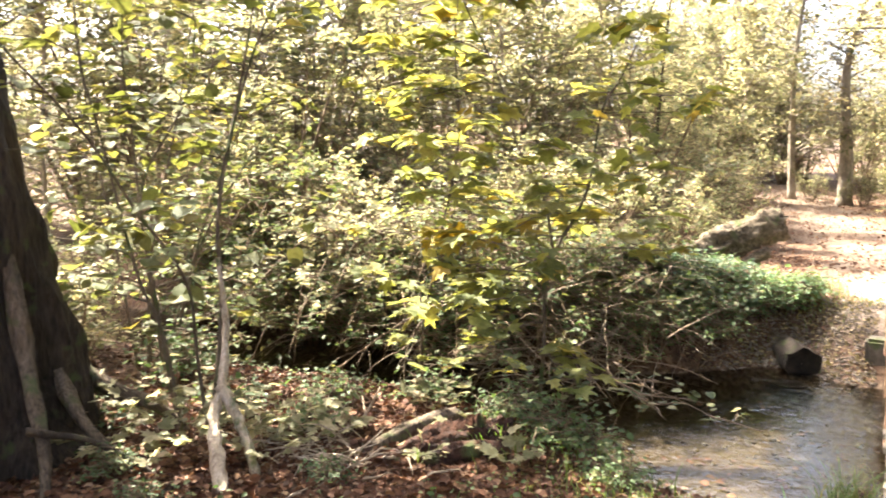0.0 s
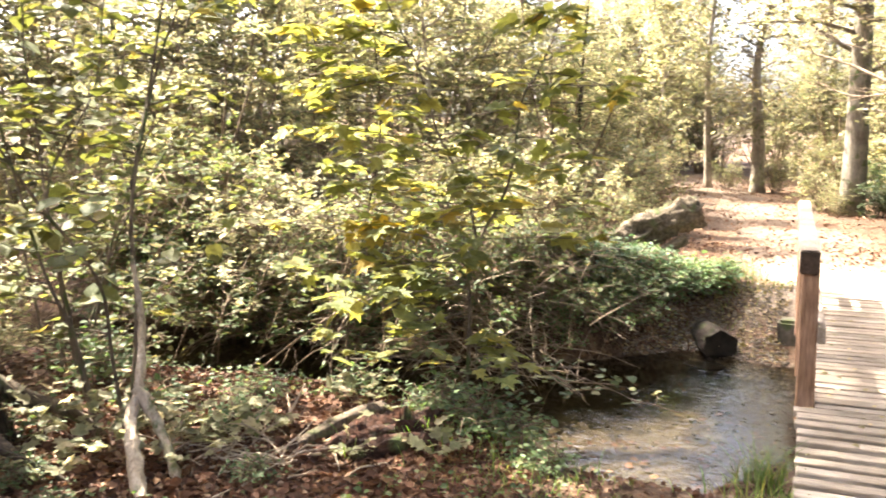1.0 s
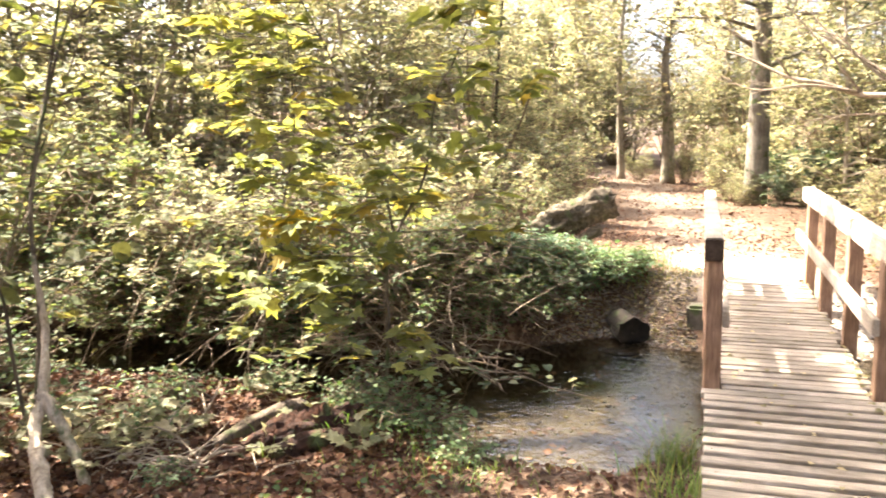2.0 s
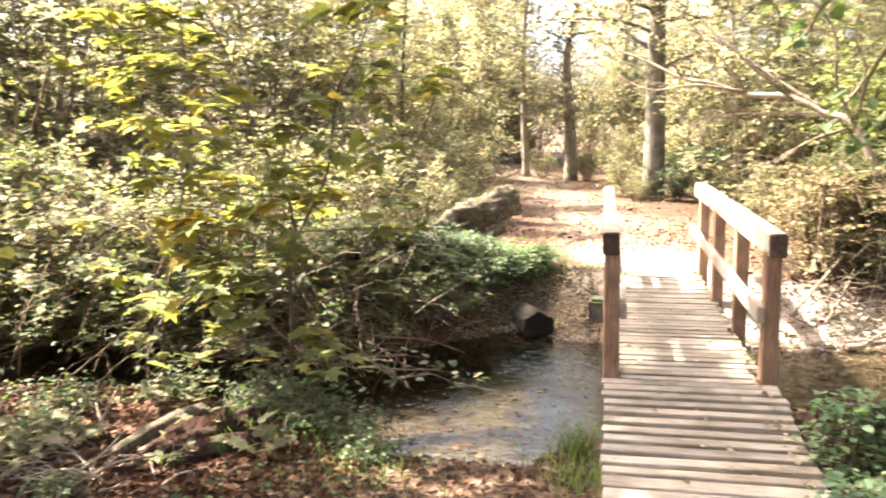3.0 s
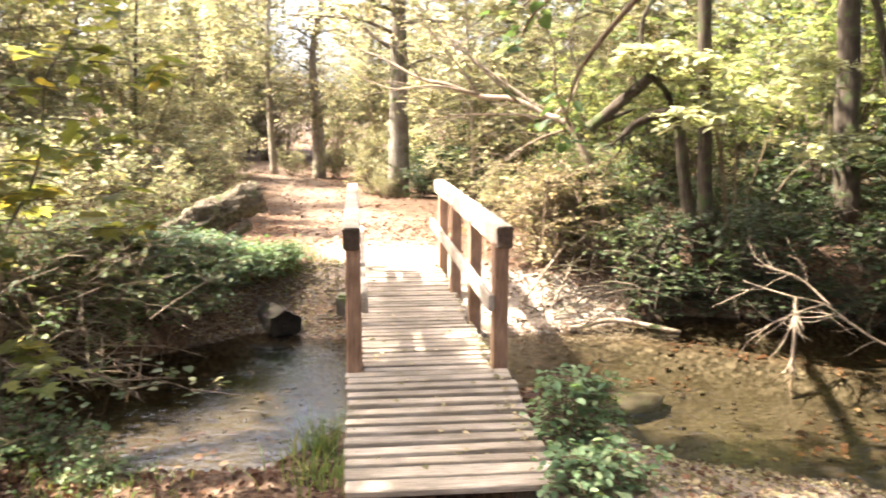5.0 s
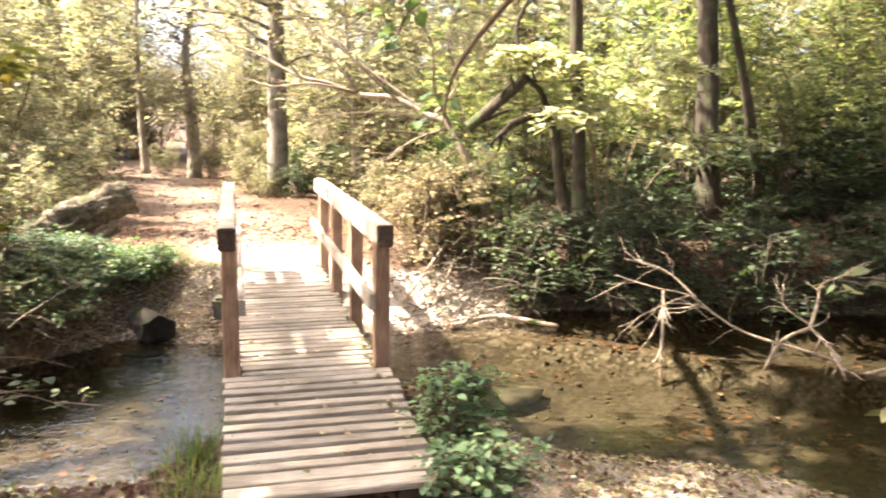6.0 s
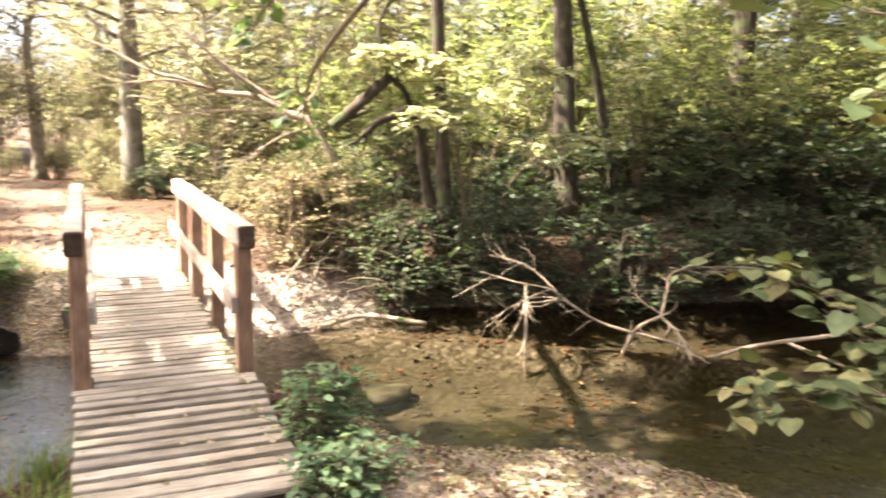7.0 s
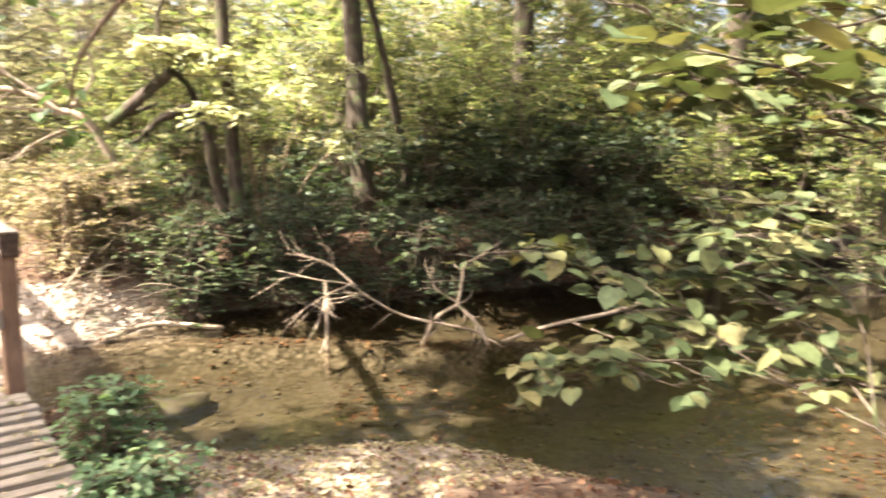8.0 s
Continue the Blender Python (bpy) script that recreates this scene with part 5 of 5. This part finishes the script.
            f = 1 + rough * (noise.noise(Vector((c * 1.6 + seed, q * 1.6, dist * 2.0))) + 0.6 * noise.noise(Vector((c * 4 + seed, q * 4, dist * 5.0))))
            V.append(mouth + axis * dist + (a * c + b * q * 0.9) * r * f)
    L = [(i * sides + k, i * sides + (k + 1) % sides, (i + 1) * sides + (k + 1) % sides, (i + 1) * sides + k) for i in range(len(rings) - 1) for k in range(sides)]
    return quick_mesh(name, np.array(V), np.array(L).ravel(), np.full(len(L), 4), mat, True)


part("shell", turned_mesh("shell", [(0.56, 0.01), (0.53, 0.09), (0.48, 0.13), (0.3, 0.152), (0.2, 0.158), (0.1, 0.163), (0.015, 0.168), (0.0, 0.168), (-0.003, 0.164), (0.006, 0.160)], OLD_BARK, 28, 0.22), hollow, "dark brown weathered bark")
part("rotten_core", turned_mesh("rotten_core", [(0.004, 0.163), (0.012, 0.14), (0.03, 0.10), (0.022, 0.03), (0.02, 0.005)], CHAR, 28, 0.22), hollow, "black rotten face of the log end")

# ---- far right bank ----
branchy("leaning_dead_tree", [
    ([(2.60, 3.66, 1.48), (2.73, 3.57, 1.60), (2.92, 3.38, 1.81), (3.09, 3.22, 1.99)], 0.066, 0.055),
    ([(3.09, 3.22, 1.99), (2.98, 3.22, 2.50), (3.12, 3.10, 2.95), (3.2, 3.1, 3.6)], 0.024, 0.016),
    ([(4.05, 3.85, -0.1), (3.82, 3.88, 0.79), (3.62, 3.79, 1.60), (3.22, 3.82, 1.54), (3.00, 3.79, 1.38)], 0.085, 0.03),
    ([(3.62, 3.79, 1.55), (3.35, 3.4, 1.85), (3.09, 3.22, 2.02)], 0.035, 0.03)],
    BARK, "dark leaning broken limb over the far bank", "dead tree", 9, 0.07, 3, 0.5, 22)
branchy("fallen_branch", [
    ([(3.1, 4.1, 0.1), (2.62, 4.24, 1.38), (2.30, 4.43, 1.62), (1.95, 4.6, 1.80), (1.56, 4.78, 1.84), (1.2, 4.95, 1.98), (0.88, 5.06, 2.05), (0.42, 5.28, 2.30), (0.00, 5.47, 2.47)], 0.05, 0.012),
    ([(2.30, 4.43, 1.65), (1.74, 4.75, 2.08), (1.19, 4.99, 2.56), (1.00, 5.18, 2.92)], 0.025, 0.008),
    ([(2.45, 4.35, 1.55), (2.0, 4.6, 1.62), (1.4, 4.9, 1.62), (1.0, 5.1, 1.55)], 0.022, 0.006),
    ([(1.56, 4.78, 1.86), (1.2, 4.7, 2.3), (0.8, 4.8, 2.8), (0.6, 4.9, 3.1)], 0.015, 0.005),
    ([(2.5, 4.3, 1.45), (2.1, 4.3, 1.3), (1.7, 4.4, 1.0)], 0.018, 0.006),
    ([(2.0, 4.55, 1.76), (1.5, 4.6, 2.2), (1.3, 4.7, 2.45), (0.9, 4.9, 2.6)], 0.02, 0.006),
    ([(1.56, 4.78, 1.86), (1.0, 4.7, 1.95), (0.5, 4.8, 1.92), (0.1, 5.0, 2.1)], 0.022, 0.006),
    ([(2.55, 4.25, 1.5), (2.3, 4.0, 1.9), (2.2, 3.8, 2.4), (1.9, 3.8, 2.8)], 0.022, 0.007),
    ([(2.4, 4.4, 1.6), (2.7, 4.5, 2.0), (2.6, 4.6, 2.5), (2.8, 4.7, 3.0)], 0.022, 0.007),
    ([(0.88, 5.06, 2.05), (0.6, 5.0, 2.4), (0.3, 5.1, 2.55), (0.1, 5.1, 2.9)], 0.012, 0.004)],
    DEAD_WOOD, "bare pale fallen branch with many twigs", "dead branch", 6, 0.08, 14, 0.6, 23)
branchy("dead_branch", [
    ([(5.25, 0.70, -0.6), (5.06, 0.80, -0.45), (4.56, 1.18, -0.32), (4.26, 1.32, -0.14), (4.04, 1.38, 0.02), (3.73, 1.46, 0.09), (3.43, 1.64, 0.18)], 0.017, 0.006),
    ([(3.80, 1.42, 0.07), (3.76, 1.33, -0.2), (3.75, 1.31, -0.75)], 0.014, 0.016),
    ([(4.04, 1.38, 0.02), (3.7, 1.2, 0.0), (3.4, 1.15, -0.1)], 0.010, 0.004),
    ([(4.1, 1.36, 0.0), (3.9, 1.6, 0.22), (3.6, 1.8, 0.3)], 0.010, 0.004)],
    DEAD_WOOD, "pale bare branch with twigs rising from the stream", "dead branch", 6, 0.08, 9, 0.4, 24)
branchy("dead_branch", [
    ([(4.54, 1.02, -0.75), (4.70, 0.95, -0.34), (4.90, 0.83, -0.18)], 0.012, 0.017),
    ([(4.90, 0.83, -0.18), (5.02, 0.69, -0.36), (5.14, 0.52, -0.72)], 0.016, 0.014),
    ([(4.90, 0.83, -0.18), (4.95, 0.83, 0.04), (4.98, 0.83, 0.20), (5.14, 0.75, 0.29)], 0.015, 0.006),
    ([(4.9, 0.84, -0.16), (4.75, 1.0, -0.02), (4.8, 1.1, 0.15)], 0.010, 0.004)],
    DEAD_WOOD, "forked pale dead branch standing in the water", "dead branch", 6, 0.08, 9, 0.3, 25)
branchy("fallen_branch", [([(5.0, 0.74, -0.66), (5.71, 0.42, -0.43), (6.44, 0.10, -0.30), (7.12, -0.07, -0.10), (8.04, -0.33, 0.10), (9.2, -0.7, 0.3)], 0.018, 0.026),
                          ([(5.95, 0.32, -0.40), (6.1, -0.2, -0.5), (6.3, -0.7, -0.62)], 0.015, 0.006)],
        DEAD_WOOD, "long pale stick lying across the stream", "dead branch", 7, 0.06, 2, 0.4, 26)
branchy("dead_stick", [([(1.75, 3.0, -0.3), (2.05, 3.3, -0.05), (2.35, 3.6, 0.2)], 0.02, 0.010), ([(2.05, 2.95, -0.35), (2.3, 3.3, -0.1), (2.5, 3.65, 0.15)], 0.018, 0.010)], DEAD_WOOD, "dry sticks on the sandy bank", "stick", 6, 0.08, 3, 0.3, 27)
branchy("driftwood", [([(2.2, 2.75, -0.52), (2.7, 2.85, -0.47), (3.3, 2.6, -0.54)], 0.03, 0.02)], DEAD_WOOD, "sodden stick lying along the water's edge", "stick", 7, 0.12, 1, 0.3, 28)
brush_tubes = []
for k in range(200):
    x = brush_rng.uniform(1.8, 7.5)
    y = float(np.interp(x, FAR_X, FAR_Y)) + brush_rng.uniform(-0.1, 0.7)
    p = (x, y, float(height_at(x, y)) + brush_rng.uniform(0.0, 0.5))
    t = limb(brush_rng, p, (brush_rng.normal() * 0.8, -abs(brush_rng.normal()) * 0.5, brush_rng.uniform(-0.2, 0.9)), brush_rng.uniform(0.3, 1.0), 7, 0.10, 0.14)
    brush_tubes.append((t, np.linspace(brush_rng.uniform(0.004, 0.008), 0.002, 7)))
tagged(new("brushwood", tubes_mesh("brushwood", brush_tubes, BARK_BROWN, 4, 0.0)), "tangle of dry twigs along the shaded bank", "brushwood", kind="stuff")

# the sun on these sprays is partly in their pale leaf colour
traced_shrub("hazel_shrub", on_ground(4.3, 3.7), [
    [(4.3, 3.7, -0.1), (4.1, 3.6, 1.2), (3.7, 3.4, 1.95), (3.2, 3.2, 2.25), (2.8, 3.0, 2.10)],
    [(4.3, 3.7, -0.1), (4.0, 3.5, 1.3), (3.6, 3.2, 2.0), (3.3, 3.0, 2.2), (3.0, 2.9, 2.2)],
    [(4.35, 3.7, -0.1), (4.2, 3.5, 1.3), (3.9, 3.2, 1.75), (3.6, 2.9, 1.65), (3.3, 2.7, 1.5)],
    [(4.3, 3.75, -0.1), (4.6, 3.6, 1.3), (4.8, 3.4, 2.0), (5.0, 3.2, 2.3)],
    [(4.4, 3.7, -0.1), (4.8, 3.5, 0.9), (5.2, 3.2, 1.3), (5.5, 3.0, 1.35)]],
    LEAF_SUNLIT, "hazel shrub with leaf sprays paled to look sunlit", "hazel shrub", 0.11, 97, 18, 0.45, 3, 7, low=0.5, up=0.05)

# ---- near right: hazel branches that reach into the view ----
traced_shrub("hazel_shrub", on_ground(2.75, -4.7), [
    [(2.75, -4.7, -0.2), (2.6, -4.45, 0.35), (2.47, -4.03, 0.66), (2.52, -3.85, 0.69), (2.61, -3.53, 0.73), (2.65, -3.13, 0.87), (2.63, -2.90, 0.96), (2.57, -2.66, 0.99), (2.52, -2.45, 0.98), (2.40, -2.25, 0.97)],
    [(2.57, -3.7, 0.71), (2.50, -3.40, 0.74), (2.42, -3.22, 0.71), (2.32, -3.10, 0.66), (2.14, -2.95, 0.60)],
    [(2.8, -4.65, -0.2), (2.75, -4.3, 0.9), (2.59, -3.94, 1.40), (2.55, -3.83, 1.49), (2.50, -3.73, 1.62), (2.44, -3.63, 1.77), (2.38, -3.53, 1.87), (2.32, -3.4, 2.0)],
    [(2.55, -3.83, 1.49), (2.52, -3.6, 1.55), (2.45, -3.45, 1.62), (2.32, -3.30, 1.72)],
    [(2.55, -3.95, 0.67), (2.75, -3.6, 0.85), (2.95, -3.2, 0.95), (3.1, -2.8, 0.9)],
    [(2.50, -3.95, 0.67), (2.75, -3.75, 0.95), (2.9, -3.45, 1.1), (2.95, -3.1, 1.12)],
    [(2.61, -3.6, 0.73), (2.75, -3.35, 0.72), (2.85, -3.05, 0.75), (2.85, -2.75, 0.72)],
    [(2.85, -4.65, -0.2), (3.1, -4.1, 0.5), (3.35, -3.6, 0.95), (3.5, -3.1, 1.15), (3.5, -2.8, 1.2)],
    [(2.85, -4.65, -0.2), (3.2, -4.1, 0.9), (3.45, -3.6, 1.45), (3.5, -3.2, 1.8), (3.4, -2.9, 2.0)],
    [(2.85, -4.65, -0.2), (3.2, -4.0, 0.3), (3.45, -3.5, 0.5), (3.6, -3.0, 0.5)]],
    LEAF_HAZEL, "hazel shrub with thin branches of round green leaves over the water", "hazel shrub", 0.085, 95, 11, 0.26, 2, 5, ROUND, 0.005, low=0.38, up=0.1, bark=BARK_BROWN)
traced_shrub("hazel_shoot", on_ground(2.7, -4.75), [
    [(2.7, -4.75, -0.2), (2.55, -4.55, 0.9), (2.2, -4.35, 1.42), (1.80, -4.20, 1.55), (1.60, -4.02, 1.66), (1.46, -3.77, 1.78)],
    [(2.2, -4.35, 1.42), (2.0, -4.2, 1.62), (1.85, -4.0, 1.76), (1.75, -3.85, 1.86)]],
    LEAF_HAZEL, "thin hazel shoot with large yellow-green leaves", "hazel shoot", 0.10, 98, 5, 0.16, 1, 4, ROUND, 0.0045, low=0.6, up=0.15, bark=BARK_BROWN)
over = base("overhanging_tree", on_ground(5.6, -7.2), "tree behind with a long leafy limb over the bank", "tree")
z0 = np.array(on_ground(5.6, -7.2))
og = Growth(96)
main = spline([(0, 0, -0.2), (0.0, 0.1, 2), (0.1, 0.2, 5), (0.2, 0.2, 9)], 16)
part("trunk", tubes_mesh("trunk", [(main, np.linspace(0.24, 0.07, 16))], BARK, 10, 0.06, 2), over)
for pts in ([(5.6, -7.1, 2.6), (3.6, -4.9, 2.95), (2.0, -2.6, 2.75), (1.0, -1.4, 2.15), (0.80, -1.2, 1.9)], [(2.0, -2.6, 2.75), (1.5, -1.5, 2.3), (1.2, -0.95, 1.85), (1.15, -0.75, 1.5)], [(2.0, -2.6, 2.75), (1.2, -1.8, 2.4), (0.8, -1.35, 2.05)]):
    c = spline(np.array(pts) - z0, 20)
    og.tube(c, 0.028, 0.004)
    og.spray(c[13:], 6, 0.22, 3, 0.085, 0.1, 0.2, 0.0, 0.002)
for k in range(22):
    li = limb(og.rng, main[6 + k % 9], (math.cos(k * 2.4), math.sin(k * 2.4), 0.4), 3.2, 7, 0.04, 0.1)
    og.tube(li, 0.04, 0.01)
    og.spray(li, 8, 1.0, 10, 0.14)
tagged(part("branchwork", og.stems_mesh("branchwork", BARK_TWIG), over), kind="stuff")
part("foliage", og.leaves("foliage", LEAF_DEEP), over)

# ---- ground cover ----
lit = np.random.default_rng(101)


def scatter(n, x0, x1, y0, y1, keep=None, z_min=WATER_Z + 0.01):
    x, y = lit.uniform(x0, x1, n), lit.uniform(y0, y1, n)
    z = height_at(x, y)
    ok = z > z_min
    if keep is not None:
        ok &= keep(x, y)
    return x[ok], y[ok], z[ok]


def litter(name, n, box, size, label, mat, lift=0.006, keep=None, tilt=0.35):
    x, y, z = scatter(n, *box, keep=keep)
    k = len(x)
    a = lit.uniform(0, 2 * math.pi, k)
    ax = np.stack((np.cos(a), np.sin(a), lit.normal(size=k) * 0.2), -1)
    nm = np.array([0, 0, 1.0]) + lit.normal(size=(k, 3)) * tilt
    me = leaves_mesh(name, np.stack((x, y, z + lift + lit.uniform(0, 0.06 if name == "ground_plants" else 0.02, k)), -1), ax, nm, size * lit.uniform(0.5, 1.3, k), mat)
    return tagged(new(name, me), label, name.replace("_", " "), kind="stuff")


def off_path(x, y):
    return (np.abs(x - np.interp(y, PATH_Y, PATH_X)) > 0.9 + 0.5 * lit.random(len(x))) | (y > 4.9 + 0.7 * lit.random(len(x)))


def off_deck(x, y):
    return ~((x > -0.05) & (x < 1.08) & (y > -1.6) & (y < 3.75))


litter("fallen_leaves", 16000, (-4.6, -1.2, -3.0, -0.4), 0.05, "curled red-brown leaves covering the near bank", LEAF_DRY, tilt=0.8)
litter("fallen_leaves", 26000, (-5.6, 4.2, -3.4, 0.7), 0.036, "brown and tan fallen leaves on the near bank", LEAF_DRY, keep=lambda x, y: off_deck(x, y) & ((x < 1.3) | (lit.random(len(x)) < 0.3)), tilt=0.7)
litter("fallen_leaves", 16000, (-6, 9, 2.0, 7), 0.05, "brown fallen leaves on the far bank", LEAF_DRY, keep=lambda x, y: off_path(x, y) & off_deck(x, y))
litter("ground_plants", 2600, (-5.2, -0.9, -2.6, 0.25), 0.034, "small green plants growing through the litter", LEAF_DEEP, 0.01, keep=lambda x, y: lumps(x, y, 2.2, 77) > 0.0, tilt=0.5)
litter("fallen_leaves", 3000, (-1.9, -0.02, 2.5, 4.2), 0.038, "tan leaf scraps on the muddy bank", LEAF_PALE, keep=off_deck, tilt=0.5)
litter("fallen_leaves", 3600, (1.3, 4.2, -2.3, -0.3), 0.034, "pale leaf scraps on the gravel bar", LEAF_PALE, keep=off_deck, tilt=0.5)
litter("fallen_leaves", 16000, (-7, 7, -11, -3.3), 0.06, "brown fallen leaves under the trees", LEAF_DRY)
litter("fallen_leaves", 14000, (-9, 9, 6.5, 20), 0.055, "brown fallen leaves along the woodland path", LEAF_DRY)

# leaf scraps lying on the planks
k = 260
x, y = lit.uniform(0.03, 0.98, k), lit.uniform(-1.35, 3.5, k)
x = np.where(lit.random(k) < 0.5, 0.90 + lit.random(k) * 0.06, x)
z = -0.115 * smooth(-y, 0.15, 1.35) + 0.012
a = lit.uniform(0, 6.28, k)
tagged(new("fallen_leaves", leaves_mesh("fallen_leaves", np.stack((x, y, z), -1), np.stack((np.cos(a), np.sin(a), 0 * a), -1), np.array([0, 0, 1.0]) + lit.normal(size=(k, 3)) * 0.25, lit.uniform(0.015, 0.05, k), LEAF_PALE)),
       "small dry leaf scraps lying on the deck", "fallen leaves", kind="stuff")

# gravel on the bars
pebble = stone_mesh("pebble", 1.0, PEBBLE, 3, (1, 0.8, 0.5), 1)
pv = np.array([v.co[:] for v in pebble.vertices])
pf = np.array([p.vertices[:] for p in pebble.polygons])


def gravel(n, box, label, keep=None, small=0.008, big=0.028, z_min=WATER_Z - 0.06, z_max=2.0, mat=None):
    x, y, z = scatter(n, *box, keep=keep, z_min=z_min)
    x, y, z = x[z < z_max], y[z < z_max], z[z < z_max]
    k = len(x)
    s = lit.uniform(0, 1, k) ** 2 * (big - small) + small
    a = lit.uniform(0, 6.28, k)
    rot = np.stack((np.stack((np.cos(a), -np.sin(a), 0 * a), -1), np.stack((np.sin(a), np.cos(a), 0 * a), -1), np.stack((0 * a, 0 * a, 1 + 0 * a), -1)), 1)
    v = np.einsum("nij,vj->nvi", rot, pv) * s[:, None, None] + np.stack((x, y, z + s * 0.2), -1)[:, None]
    f = (pf[None] + (np.arange(k) * len(pv))[:, None, None]).reshape(-1, 3)
    tagged(new("gravel", quick_mesh("gravel", v.reshape(-1, 3), f.ravel(), np.full(len(f), 3), mat or PEBBLE, True)), label, "gravel", kind="stuff")


gravel(2200, (1.2, 4.0, -2.2, -0.3), "small stones and grit on the near gravel bar", off_deck, 0.004, 0.018, mat=PEBBLE_DULL)
gravel(3200, (-1.5, 0.0, 2.4, 4.0), "grey stones on the muddy far bank", off_deck, 0.008, 0.03, mat=PEBBLE_DULL)
gravel(1200, (1.1, 3.0, 2.5, 3.6), "pale stones on the sandy bank", off_deck)
gravel(2200, (-2.5, 7.0, -3.2, 3.0), "stones on the bed of the stream", None, 0.010, 0.04, -2, WATER_Z - 0.02, BED_STONE)
x, y = lit.uniform(-3.0, 7.5, 5200), lit.uniform(-3.6, 3.0, 5200)
z = height_at(x, y)
sunk = (z < WATER_Z - 0.03) & (lumps(x, y, 1.8, 51) > -0.1)
x, y, z, k = x[sunk], y[sunk], z[sunk], int(sunk.sum())
a = lit.uniform(0, 6.28, k)
tagged(new("sunken_leaves", leaves_mesh("sunken_leaves", np.stack((x, y, z + 0.012), -1), np.stack((np.cos(a), np.sin(a), 0.1 * lit.normal(size=k)), -1), np.array([0, 0, 1.0]) + lit.normal(size=(k, 3)) * 0.3, lit.uniform(0.03, 0.08, k), LEAF_DRY)), "brown sodden leaves lying on the stream bed", "sunken leaves", kind="stuff")
sunken = tagged(new("stone", stone_mesh("stone", 0.34, STONE, 5, (1.0, 0.6, 0.22), 3)), "dark flat stone just under the water", "stone")
sunken.location = (2.25, 1.25, -0.74)
edge_stone = tagged(new("stone", stone_mesh("stone", 0.15, CHAR, 8, (1.3, 0.7, 0.22), 3)), "small near-black flat stone at the water's edge", "stone")
edge_stone.location = (-0.74, 2.62, -0.585)


def grass(name, at, blades, length, spread, seed, label):
    rng = np.random.default_rng(seed)
    x, y = rng.normal(size=blades) * spread, rng.normal(size=blades) * spread
    wx, wy = at[0] + x, at[1] + y
    z = height_at(wx, wy)
    a = rng.uniform(0, 6.28, blades)
    V, L = [], []
    for i in range(blades):
        n = length * rng.uniform(0.5, 1.2)
        out = np.array([math.cos(a[i]), math.sin(a[i]), 0]) * rng.uniform(0.2, 0.8)
        w = np.array([-math.sin(a[i]), math.cos(a[i]), 0]) * 0.004
        p0 = np.array([wx[i], wy[i], z[i] - 0.01])
        pts = [p0 + out * n * u * u + np.array([0, 0, n * (u - 0.35 * u * u)]) for u in (0, 0.35, 0.7, 1.0)]
        b = len(V)
        for j, p in enumerate(pts[:3]):
            V += [p - w * (1 - 0.25 * j), p + w * (1 - 0.25 * j)]
        V.append(pts[3])
        L += [(b, b + 1, b + 3, b + 2), (b + 2, b + 3, b + 5, b + 4), (b + 4, b + 5, b + 6)]
    loops = np.concatenate([np.array(f) for f in L])
    tagged(new(name, quick_mesh(name, np.array(V), loops, [len(f) for f in L], GRASS)), label, "grass", kind="stuff")


grass("grass_tuft", (-0.14, -0.78), 130, 0.30, 0.09, 1, "tuft of thin grass beside the bridge")
grass("grass_tuft", (-0.12, -1.15), 110, 0.20, 0.11, 2, "tuft of dry grass at the bridge foot")
grass("grass_tuft", (-0.85, 4.15), 500, 0.22, 0.28, 3, "bright grass beside the path")
grass("grass_tuft", (-1.7, -0.75), 300, 0.22, 0.30, 4, "green grass on the near bank")
grass("grass_tuft", (-1.2, -1.35), 300, 0.12, 0.25, 5, "short dry grass on the near bank")
